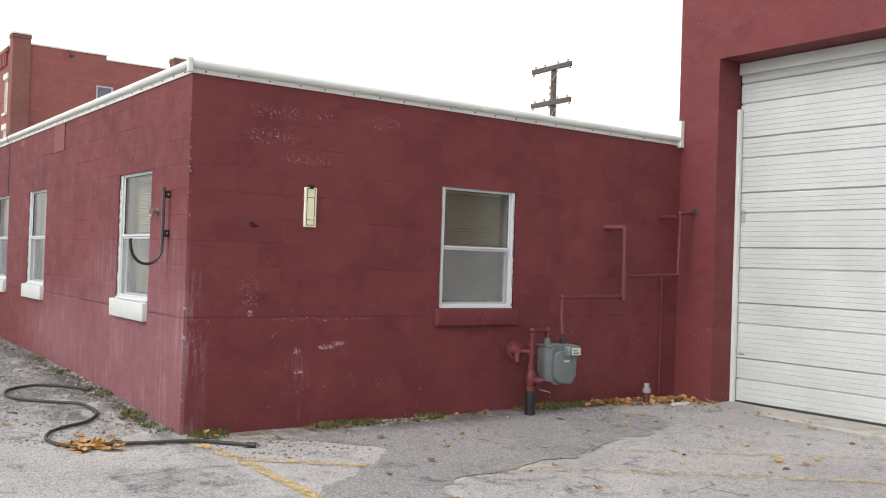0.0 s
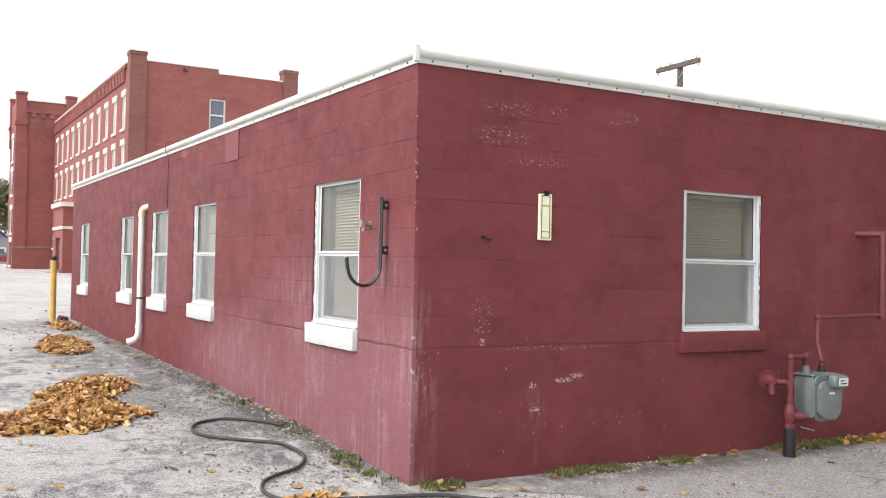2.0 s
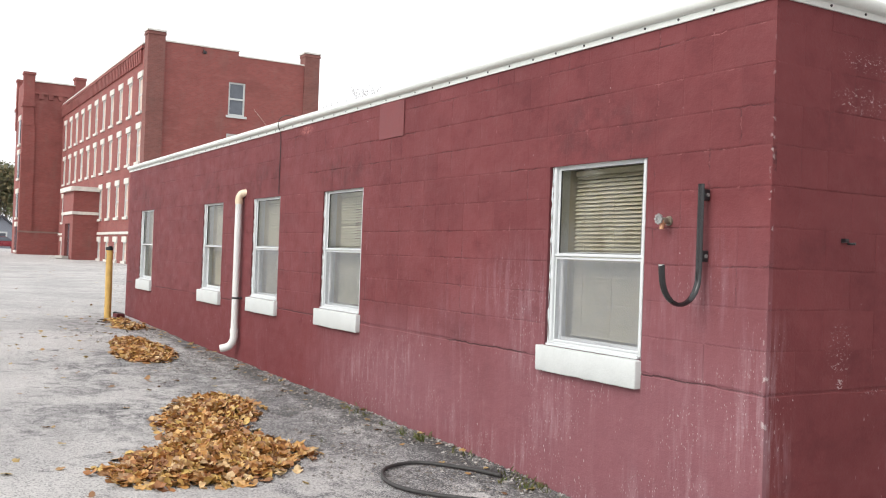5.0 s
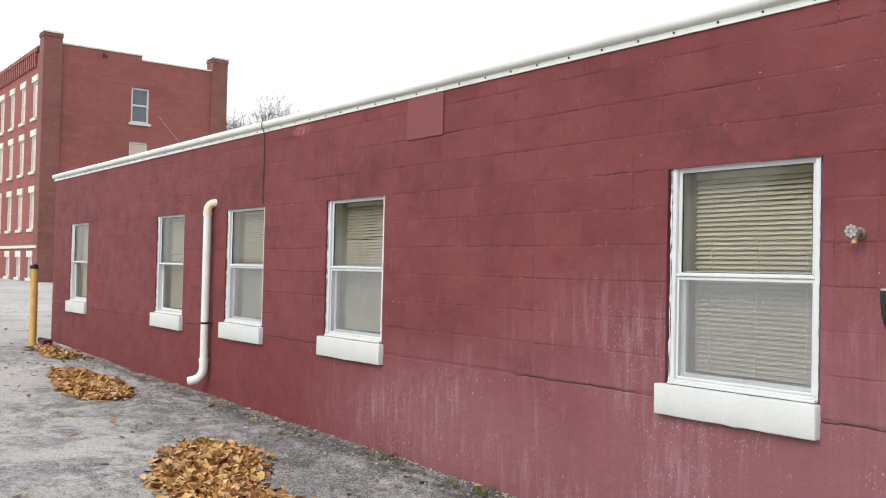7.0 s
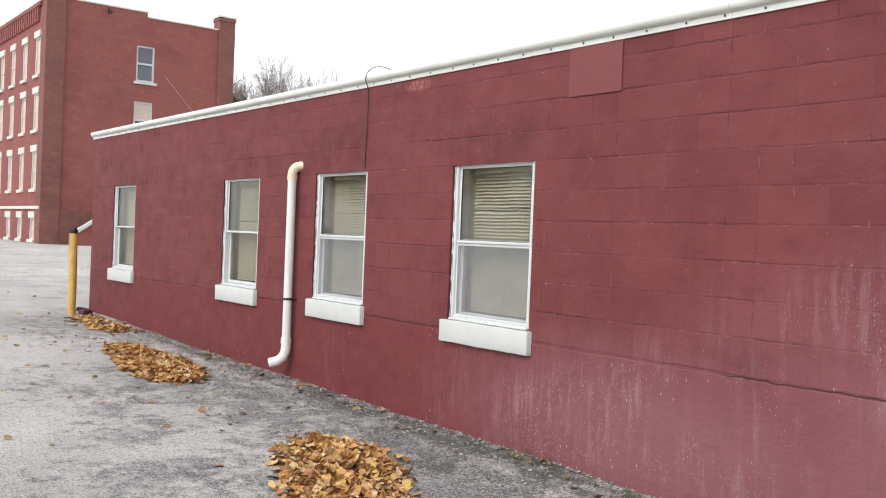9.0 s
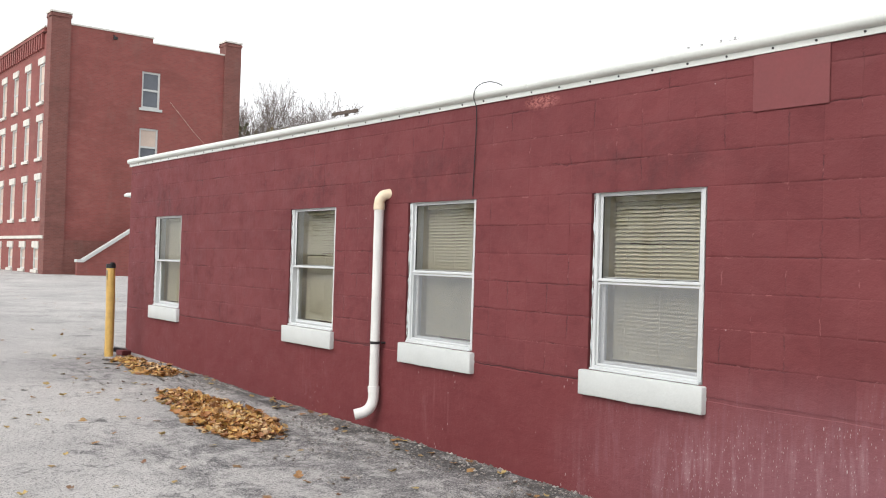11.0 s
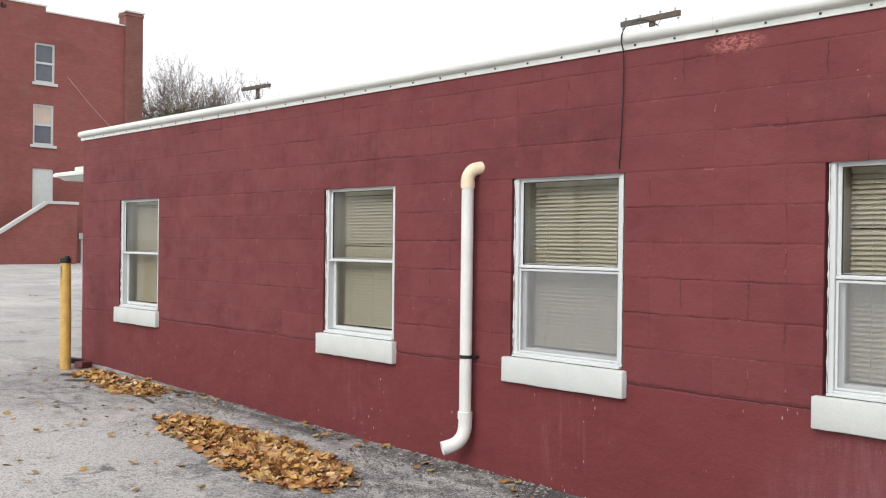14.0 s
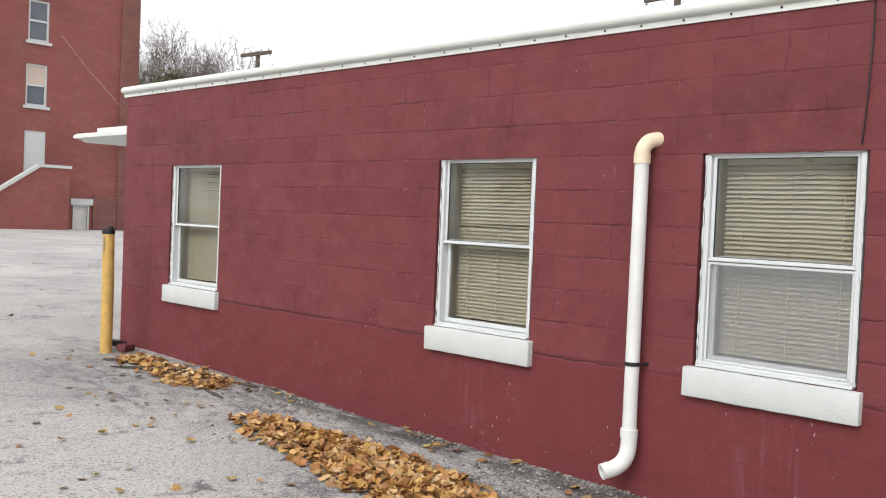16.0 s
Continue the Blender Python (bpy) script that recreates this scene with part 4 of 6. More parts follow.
    disc(reg, (6.09, 7.245, 0.885), (-0.3, -1, 0.05), 0.092, 0.016, 22)
    disc(reg, (6.085, 7.228, 0.886), (-0.3, -1, 0.05), 0.083, 0.014, 22)
    tube(reg, [(6.08, 7.215, 0.887), (6.065, 7.17, 0.889), (6.058, 7.145, 0.89)], [0.06, 0.042, 0.026], 16)
    tube(reg, [(6.06, 7.17, 0.87), (6.055, 7.165, 0.80), (6.05, 7.15, 0.775)], [0.026, 0.028, 0.02], 10)
    tube(reg, [(6.09, 7.20, 0.885), (6.14, 7.06, 0.885)], 0.024, 10)
    smooth(part("regulator", reg, RED_PIPE, root, "red-painted round pressure regulator"))
    smooth(part("riser_sleeve", tube(bmesh.new(), [(6.14, 7.05, 0.20), (6.14, 7.05, 0.52)], 0.052, 16), BLACK, root, "black riser sleeve in the ground"))
    py = 7.2
    bm = tube(bmesh.new(), [(6.57, yc, 0.99), (6.59, 7.10, 1.05), (6.655, py, 1.20), (6.66, py, 1.41), (7.545, py, 1.425)], 0.02, 12)
    for z in (1.01, 1.06):
        disc(bm, (6.575, 7.085, z - 0.015), (0.1, 0.1, 1), 0.029, 0.03, 8)
    bmesh.ops.create_uvsphere(bm, u_segments=12, v_segments=8, radius=0.031, matrix=Matrix.Translation((6.66, py, 1.41)))
    smooth(part("outlet_pipe", bm, RED_PIPE, root, "red-painted outlet pipe"))
    bm = tube(bmesh.new(), [(7.545, py, 1.39), (7.545, py, 2.16), (7.44, 7.42, 2.16)], 0.033, 12)
    for z in (1.42, 1.64, 2.15):
        disc(bm, (7.545, py, z - 0.035), (0, 0, 1), 0.043, 0.07, 12)
    smooth(part("header_pipe", bm, RED_PIPE, root, "thick red-painted pipe into the wall"))
    bm = tube(bmesh.new(), [(7.56, py, 1.64), (8.40, py, 1.67), (8.42, py, 2.36), (8.66, 7.18, 2.38)], 0.019, 12)
    for p in ((8.40, py, 1.67), (8.42, py, 2.36)):
        bmesh.ops.create_uvsphere(bm, u_segments=10, v_segments=8, radius=0.028, matrix=Matrix.Translation(p))
    smooth(part("branch_pipe", bm, RED_PIPE, root, "red-painted branch pipe"))
    # no opening is cut here: a black disc gives the hole's shade
    part("hole_shade_disc", disc(bmesh.new(), (8.637, 7.18, 2.38), (-1, 0, 0), 0.05, 0.006, 14), RUBBER, root, "black disc standing in for the shaded hole where the pipe enters")
    part("strap", bevelled(boxes((8.30, 8.34, 7.17, 7.42, 2.30, 2.34)), 0.004, 1), RED_PIPE, root, "pipe bracket on the wall")


gas_meter()
bm = tube(bmesh.new(), [(8.36, 7.385, 0.30), (8.36, 7.385, 1.66)], 0.011, 10)
tagged(smooth(part("conduit", bm, RED_PIPE)), "thin red-painted conduit up the wall corner", "conduit")

stub = thing("standpipe", "short capped metal pipe standing by the wall", "pipe")
smooth(part("pipe_stub", tube(bmesh.new(), [(7.84, 7.1, 0.2), (7.84, 7.1, 0.40)], 0.035, 12), RED_PIPE, stub))
bm = bmesh.new()
disc(bm, (7.84, 7.1, 0.40), (0, 0, 1), 0.045, 0.05, 8)
disc(bm, (7.84, 7.1, 0.45), (0, 0, 1), 0.028, 0.05, 8)
smooth(part("pipe_cap", bm, GALV, stub, "worn steel cap"))


def wall_plate():
    root = thing("wall_thermometer", "narrow cream thermometer plate with dark outline on the wall", "thermometer")
    part("plate", bevelled(boxes((3.812, 3.928, 7.375, 7.396, 1.985, 2.325)), 0.006, 2), CREAM, root)
    lines = boxes(*[(3.835, 3.905, 7.3725, 7.3745, z, z + 0.005) for z in (2.0, 2.045, 2.235, 2.31)], *[(x, x + 0.005, 7.3725, 7.3745, 2.0, 2.315) for x in (3.832, 3.904)])
    part("printed_lines", lines, BLACK, root, "dark printed frame lines")
    bm = bmesh.new()
    disc(bm, (3.87, 7.385, 2.33), (0, -1, 0), 0.018, 0.03, 12)
    part("hanger", bm, BLACK, root, "dark hanging knob")


wall_plate()
bm = bmesh.new()
box(bm, 3.33, 3.36, 7.372, 7.397, 1.98, 2.0)
disc(bm, (3.375, 7.39, 1.975), (0.3, -1, 0), 0.007, 0.04, 8)
tagged(part("wall_anchor", bm, BLACK), "small dark rusted anchor bolt in the wall", "bolt")


def hose_hook():
    root = thing("hose_hook", "glossy black steel hook on two wall brackets", "hook")
    y, xo = 7.81, 2.748
    line = [(xo, 2.262), (xo, 2.1), (xo, 1.95), (xo, 1.82)] + [(2.62 + 0.128 * math.cos(radians(a)), 1.785 + 0.155 * math.sin(radians(a))) for a in range(-12, -169, -12)] + [(2.489, 1.80), (2.487, 1.832)]
    bm, rows = bmesh.new(), []
    for i, (x, z) in enumerate(line):
        a, b = line[max(i - 1, 0)], line[min(i + 1, len(line) - 1)]
        d = Vector((b[0] - a[0], 0, b[1] - a[1])).normalized()
        s = Vector((-d.z, 0, d.x))
        rows.append([bm.verts.new(Vector((x, y, z)) + s * 0.012 * math.sin(t) + Vector((0, 0.021 * math.cos(t), 0))) for t in (2 * math.pi * k / 10 for k in range(10))])
    for a, b in zip(rows, rows[1:]):
        for j in range(10):
            bm.faces.new((a[j], a[(j + 1) % 10], b[(j + 1) % 10], b[j]))
    bm.faces.new(rows[0])
    bm.faces.new(rows[-1][::-1])
    smooth(part("bar", bm, GLOSS_BLACK, root), 50)
    for z in (2.205, 1.885):
        k = part("bracket", bevelled(boxes((xo + 0.008, 2.7985, y - 0.016, y + 0.016, z - 0.03, z + 0.03)), 0.004, 1), BLACK, root)
        part("bolt_head", disc(bmesh.new(), (xo + 0.03, y - 0.016, z), (0, -1, 0), 0.01, 0.008, 6), GALV, k, "steel bolt head")
    part("worn_tip", disc(bmesh.new(), (2.487, y, 1.826), (0, 0, 1), 0.016, 0.008, 10), GALV, root, "bare worn metal tip")


hose_hook()


def tap():
    root = thing("outdoor_tap", "weathered brass outdoor tap on the wall", "tap")
    x, y, z = 2.8, 8.09, 2.075
    bm = bmesh.new()
    disc(bm, (x + 0.002, y, z), (-1, 0, 0), 0.027, 0.012, 16)
    tube(bm, [(x - 0.008, y, z), (x - 0.03, y, z), (x - 0.05, y, z)], [0.02, 0.016, 0.019], 12)
    smooth(part("tap_body", bm, BRASS, root))
    bm = tube(bmesh.new(), [(x - 0.04, y, z - 0.005), (x - 0.052, y, z - 0.025), (x - 0.055, y, z - 0.048)], [0.014, 0.013, 0.016], 10)
    smooth(part("spout", bm, COPPER, root, "tarnished copper-coloured spout"))
    bm = tube(bmesh.new(), [(x - 0.045, y, z + 0.002), (x - 0.078, y, z + 0.008)], 0.007, 8)
    for k in range(8):
        a = radians(45 * k)
        c, e = math.cos(a), math.sin(a)
        disc(bm, (x - 0.074, y + 0.022 * c, z + 0.007 + 0.022 * e), (-1, 0, 0), 0.0085, 0.01, 7)
        tube(bm, [(x - 0.078, y, z + 0.007), (x - 0.079, y + 0.022 * c, z + 0.007 + 0.022 * e)], 0.003, 5)
    part("tap_handle", bm, GALV, root, "grey wheel handle")


tap()


def downspout():
    root = thing("drain_pipe", "white plastic drain pipe strapped to the wall", "drain pipe")
    x, y, r = 2.738, 15.305, 0.041
    smooth(part("pipe", tube(bmesh.new(), [(x, y, 0.86), (x, y, 2.42)], r, 20), PVC, root))
    elbow = curve_points([(x, y, 2.41), (x, y, 2.455), (x + 0.008, y - 0.008, 2.485), (x + 0.035, y - 0.028, 2.518), (x + 0.11, y - 0.075, 2.535)], 5)
    bm = tube(bmesh.new(), elbow, r + 0.003, 20)
    tube(bm, [(x, y, 2.39), (x, y, 2.445)], r + 0.007, 20)
    smooth(part("top_elbow", bm, PVC_AGED, root, "yellowed elbow into the wall"))
    foot = curve_points([(x, y, 0.88), (x, y, 0.78), (x - 0.02, y + 0.01, 0.71), (x - 0.06, y + 0.04, 0.665), (x - 0.13, y + 0.085, 0.64)], 5)
    bm = tube(bmesh.new(), foot, r + 0.005, 20, False)
    outer = list(bm.verts)[-20:]
    tube(bm, foot, r - 0.003, 20, False)
    inner = list(bm.verts)[-20:]
    for j in range(20):
        bm.faces.new((outer[j], outer[(j + 1) % 20], inner[(j + 1) % 20], inner[j]))
    tube(bm, [(x, y, 0.835), (x, y, 0.885)], r + 0.009, 20)
    smooth(part("foot_elbow", bm, PVC, root, "white open outlet elbow"))
    bm = tube(bmesh.new(), [(x, y, 1.245), (x, y, 1.268)], r + 0.004, 20)
    tube(bm, [(x + 0.03, y - 0.05, 1.257), (x + 0.07, y - 0.06, 1.257)], 0.01, 8)
    part("strap", bm, BLACK, root, "black strap")


downspout()
tagged(part("wall_panel", bevelled(boxes((X0 - 0.009, X0 - 0.003, 11.235, 11.69, 2.84, 3.153)), 0.002, 1), PANEL_RED), "flat painted sheet screwed over a wall opening", "panel")
bm = tube(bmesh.new(), curve_points([(2.795, 14.12, 2.47), (2.786, 14.10, 2.7), (2.786, 14.09, 3.0), (2.775, 14.085, 3.14), (2.745, 14.08, 3.2), (2.742, 14.07, 3.25), (2.752, 14.05, 3.285), (2.78, 14.01, 3.312), (2.83, 13.97, 3.32), (2.9, 13.94, 3.30), (2.94, 13.92, 3.255)], 6), 0.004, 6)
tagged(part("cable", bm, BLACK), "thin black cable hanging over the roof edge", "cable")


def bollard():
    x, y = 2.40, 21.10
    root = thing("bollard", "yellow-painted steel bollard with a dark cap and chain", "bollard")
    z = lot_height(x, y)
    bm = tube(bmesh.new(), [(x, y, z - 0.1), (x, y, z + 0.6), (x - 0.01, y, z + 1.17)], 0.057, 20)
    smooth(part("post", bm, YELLOW_STEEL, root))
    bm = bmesh.new()
    disc(bm, (x - 0.01, y, z + 1.165), (0, 0, 1), 0.062, 0.055, 18)
    disc(bm, (x + 0.005, y - 0.01, z + 1.22), (0, 0, 1), 0.03, 0.02, 10)
    smooth(part("cap", bm, BLACK, root, "dark rusty cap"))
    bm = bmesh.new()
    for k in range(6):
        p = (x - 0.07, y - 0.03 + 0.004 * (k % 2), z + 1.13 - 0.022 * k)
        tube(bm, [(p[0] + 0.008 * math.cos(t), p[1], p[2] + 0.014 * math.sin(t)) for t in (i * math.pi / 4 for i in range(9))], 0.003, 5)
    part("chain", bm, GALV, root, "short steel chain")


bollard()


def hose():
    pts = ((3.16, 6.84), (2.87, 7.1), (2.5, 7.2), (2.21, 7.27), (1.96, 7.31), (1.86, 7.58), (1.93, 7.84), (2.07, 7.99), (2.29, 8.13), (2.45, 8.42), (2.45, 8.84), (2.31, 9.1), (2.09, 9.39), (1.98, 9.71), (2.1, 10.02), (2.36, 10.05), (2.55, 9.75), (2.66, 9.42))
    line = [on_lot(p.x, p.y, 0.02) for p in curve_points([(*p, 0) for p in pts], 8)]
    root = thing("hose", "long black rubber hose lying in loops on asphalt", "hose")
    smooth(part("tube", tube(bmesh.new(), line, 0.0135, 12), RUBBER, root))
    bm = tube(bmesh.new(), [line[0] + (line[0] - line[1]).normalized() * 0.03, line[0], line[1] + (line[2] - line[1]) * 0.3], 0.022, 12)
    smooth(part("coupling", bm, BLACK, root, "dark end coupling"))


hose()

# ---- leaves and grass ----


def add_leaf(bm, p, size, rng, flat=0.35):
    """A curled five-pointed leaf."""
    m = Matrix.Translation(p) @ Euler((rng.gauss(0, flat), rng.gauss(0, flat), rng.uniform(0, 6.3))).to_matrix().to_4x4()
    curl = rng.uniform(-0.25, 0.6) * size
    out = ((0, -0.5), (0.28, -0.28), (0.52, -0.05), (0.26, 0.1), (0.3, 0.36), (0, 0.55), (-0.3, 0.36), (-0.26, 0.1), (-0.52, -0.05), (-0.28, -0.28))
    c = bm.verts.new(m @ Vector((0, 0, 0)))
    vs = [bm.verts.new(m @ Vector((x * size, y * size, curl * (x * x + y * y) * 2 + rng.uniform(-0.06, 0.06) * size))) for x, y in out]
    for i in range(0, 10, 2):
        bm.faces.new((c, vs[i], vs[i + 1], vs[(i + 2) % 10]))


def inside(x, y, poly):
    hit = False
    for (x0, y0), (x1, y1) in zip(poly, poly[1:] + poly[:1]):
        if (y0 > y) != (y1 > y) and x < (x1 - x0) * (y - y0) / (y1 - y0) + x0:
            hit = not hit
    return hit


def rim_distance(x, y, poly):
    best = 9.0
    for a, b in zip(poly, poly[1:] + poly[:1]):
        a, b, p = Vector(a), Vector(b), Vector((x, y))
        t = max(0.0, min(1.0, (p - a).dot(b - a) / max(1e-6, (b - a).length_squared)))
        best = min(best, (a + (b - a) * t - p).length)
    return best


def leaf_pile(poly, count, height, label, seed, mat, size=(0.06, 0.1)):
    rng, poly, bm = random.Random(seed), list(poly), bmesh.new()
    xs, ys = [p[0] for p in poly], [p[1] for p in poly]
    made = 0
    while made < count:
        x, y = rng.uniform(min(xs) - 0.12, max(xs) + 0.12), rng.uniform(min(ys) - 0.12, max(ys) + 0.12)
        d = rim_distance(x, y, poly)
        if not inside(x, y, poly):
            if d > 0.1 or rng.random() > 0.25:
                continue
            d = 0.0
        h = height * min(1.0, d / 0.35) ** 0.7 * (0.75 + 0.5 * noise.noise((x * 3, y * 3, seed)))
        p = on_lot(x, y, 0.012 + max(0.0, h) * (1.0 if rng.random() < 0.6 else rng.random()))
        add_leaf(bm, p, rng.uniform(*size), rng, 0.3 + min(0.3, h * 5))
        made += 1
    me = bpy.data.meshes.new("leaf_pile")
    bm.to_mesh(me)
    bm.free()
    me.materials.append(mat)
    tagged(new("leaf_pile", me), label, "leaf pile", "swept leaf piles", "stuff")


leaf_pile(((0.36, 10.6), (0.45, 10.3), (0.72, 10.1), (1.1, 10.08), (1.45, 10.25), (1.84, 10.72), (1.62, 11.3), (1.62, 11.75), (1.98, 12.3), (2.06, 12.7), (1.86, 13.25), (1.53, 13.0), (1.12, 12.2), (1.0, 11.3), (0.6, 10.9)), 2600, 0.055,
          "heap of orange and brown maple leaves on asphalt", 1, LEAF)
leaf_pile(((2.05, 18.15), (2.2, 18.0), (2.26, 17.3), (2.26, 16.7), (2.1, 15.7), (1.84, 15.57), (1.62, 15.9), (1.66, 16.5), (1.78, 17.0), (1.9, 17.8)), 1500, 0.06, "long heap of orange and brown leaves on asphalt", 2, LEAF)
leaf_pile(((2.32, 20.7), (2.6, 20.75), (2.66, 19.1), (2.3, 19.1), (2.22, 19.6)), 260, 0.02, "thin drift of brown leaves along the wall", 3, LEAF)
leaf_pile(((1.98, 7.22), (2.2, 7.2), (2.3, 7.32), (2.15, 7.4), (1.98, 7.38)), 70, 0.03, "small clump of orange leaves on the hose", 4, LEAF)
leaf_pile(((6.9, 7.28), (7.6, 7.2), (8.3, 6.95), (8.55, 6.8), (8.55, 7.2), (8.1, 7.35), (6.9, 7.38)), 170, 0.025, "yellow leaves gathered in the wall corner", 5, LEAF)


def scattered(name, label, spots, seed, mat, size):
    """spots: rectangles x0, x1, y0, y1 and the number of leaves in each."""
    rng, bm = random.Random(seed), bmesh.new()
    for x0, x1, y0, y1, k in spots:
        for _ in range(k):
            x, y = rng.uniform(x0, x1), rng.uniform(y0, y1)
            add_leaf(bm, on_lot(x, y, 0.012), rng.uniform(*size), rng, 0.18)
    me = bpy.data.meshes.new(name)
    bm.to_mesh(me)
    bm.free()
    me.materials.append(mat)
    tagged(new(name, me), label, "fallen leaves", kind="stuff")


scattered("fallen_leaves", "single brown and yellow leaves scattered on asphalt",
          ((-3.5, 2.2, 10.0, 16.0, 60), (-1.0, 2.1, 14.0, 20.0, 60), (-4.0, 2.2, 16.0, 22.0, 120), (-8.0, 8.0, 22.0, 50.0, 260), (3.0, 8.0, 3.0, 7.2, 75), (0.0, 2.6, 7.5, 10.0, 16), (2.5, 2.78, 7.6, 19.5, 70), (2.9, 8.4, 7.2, 7.38, 60), (8.3, 8.6, 3.5, 6.8, 30)), 8, LEAF_DULL, (0.04, 0.08))


def grass_strip(name, spots, label, seed):
    rng, bm = random.Random(seed), bmesh.new()
    for x0, x1, y0, y1, k, hmax in spots:
        for _ in range(k):
            cx, cy = rng.uniform(x0, x1), rng.uniform(y0, y1)
            if noise.noise((cx * 2.2, cy * 2.2, 3.3)) < -0.05:
                continue
            for _ in range(5):
                p = on_lot(cx + rng.gauss(0, 0.015), cy + rng.gauss(0, 0.012))
                a, h, w = rng.uniform(0, 6.3), rng.uniform(0.4, 1.0) * hmax, rng.uniform(0.003, 0.006)
                s, lean = Vector((math.cos(a), math.sin(a), 0)), Vector((rng.gauss(0, 0.5), rng.gauss(0, 0.5), 0)) * h
                v = [bm.verts.new(q) for q in (p - s * w, p + s * w, p + lean * 0.4 + Vector((0, 0, h * 0.7)) + s * w * 0.7, p + lean + Vector((0, 0, h)))]
                bm.faces.new(v)
    me = bpy.data.meshes.new(name)
    bm.to_mesh(me)
    bm.free()
    me.materials.append(GRASS)
    tagged(new(name, me), label, "grass", kind="stuff")


grass_strip("grass_strip", ((2.85, 7.6, 7.22, 7.39, 900, 0.05), (2.62, 2.78, 7.5, 9.4, 120, 0.045), (2.66, 2.78, 9.4, 12.0, 45, 0.05), (6.0, 6.6, 7.0, 7.3, 80, 0.08), (2.68, 2.78, 10.3, 10.6, 40, 0.07), (1.95, 2.1, 11.0, 11.3, 35, 0.05)),
            "thin weedy grass growing along the wall foot", 6)


def rubble():
    """Broken bits swept to the wall end beside the bollard."""
    rng = random.Random(12)
    bm = bevelled(boxes((-0.1, 0.1, -0.05, 0.05, -0.03, 0.035)), 0.008, 1)
    b = tagged(part("brick", bm, RED_PIPE), "loose red brick lying by the bollard", "brick")
    b.matrix_basis = Matrix.Translation(on_lot(2.58, 21.05, 0.04)) @ pose(0, 0, 0, 6, 4, 35)
    bm = bevelled(boxes((-0.09, 0.09, -0.045, 0.045, -0.03, 0.03)), 0.01, 1)
    b = tagged(part("metal_scrap", bm, BLACK), "dark metal scrap lying by the wall end", "scrap")
    b.matrix_basis = Matrix.Translation(on_lot(2.62, 21.3, 0.05)) @ pose(0, 0, 0, 5, 10, -20)
    for i in range(14):
        length = rng.uniform(0.12, 0.6)
        bm = bmesh.new()
        tube(bm, [(-length / 2, 0, 0), (-length * 0.1, rng.uniform(-0.02, 0.02), 0.004), (length / 2, rng.uniform(-0.03, 0.03), 0)], [0.008, 0.012, 0.006], 6)
        s = tagged(part("stick", bm, BARK), "dry grey-brown stick lying on the asphalt", "stick", "sticks by the wall")
        if i < 9:
            x, y = rng.uniform(2.2, 2.7), rng.uniform(18.9, 20.7)
        else:
            x, y = rng.uniform(1.0, 1.9), rng.uniform(8.3, 9.4)
            s.scale = (0.5, 0.7, 0.7)
        s.matrix_basis = Matrix.Translation(on_lot(x, y, 0.014)) @ pose(0, 0, 0, 0, 0, rng.uniform(50, 130)) @ Matrix.Diagonal((*s.scale, 1))


rubble()
bm = bevelled(boxes((8.05, 8.3, 6.88, 6.94, 0.27, 0.30)), 0.006, 1)
tagged(part("white_litter", bm, WHITE_VINYL), "crumpled white litter in the wall corner", "litter")


def grit(spots, seed):
    """Loose chippings: small uneven wedges, thickest at the wall foot. spots: x0, x1, y0, y1, the number, the wall's side."""
    rng, verts, faces = random.Random(seed), [], []
    for x0, x1, y0, y1, k, along in spots:
        for _ in range(k):
            near = rng.random() ** 2
            x = x1 - (x1 - x0) * near if along == "y" else rng.uniform(x0, x1)
            y = y1 - (y1 - y0) * near if along == "x" else rng.uniform(y0, y1)
            if noise.noise((x * 1.7, y * 1.7, 8.0)) < -0.12:
                continue
            c, r, i = on_lot(x, y, 0.004), rng.choice((0.005, 0.007, 0.007, 0.010, 0.015)), len(verts)
            turn = rng.uniform(0, 6.3)
            for j in range(4):
                a = turn + j * math.pi / 2
                verts.append(c + Vector((math.cos(a), math.sin(a), 0)) * r * rng.uniform(0.7, 1.4))
            verts.append(c + Vector((rng.gauss(0, r * 0.3), rng.gauss(0, r * 0.3), r * rng.uniform(0.5, 1.0))))
            faces += [(i + j, i + (j + 1) % 4, i + 4) for j in range(4)]
    me = bpy.data.meshes.new("grit")
    me.from_pydata(verts, [], faces)
    me.materials.append(GRIT)
    tagged(new("grit", me), "loose grey chippings strewn along the wall foot", "gravel", kind="stuff")


GRIT = leaf_material("grey_chipping", ((0.10, 0.098, 0.095), (0.34, 0.33, 0.31), (0.16, 0.155, 0.15), (0.48, 0.46, 0.43), (0.07, 0.068, 0.067), (0.24, 0.22, 0.20)), 0.9)
grit(((1.6, 2.79, 7.5, 19.0, 7000, "y"), (2.85, 8.4, 6.4, 7.38, 3200, "x")), 21)

# ---- old brick works ----
BX0, BX1, BY0, BY1 = 11.5, 22.0, 59.3, 90.0
BROOF = 13.5


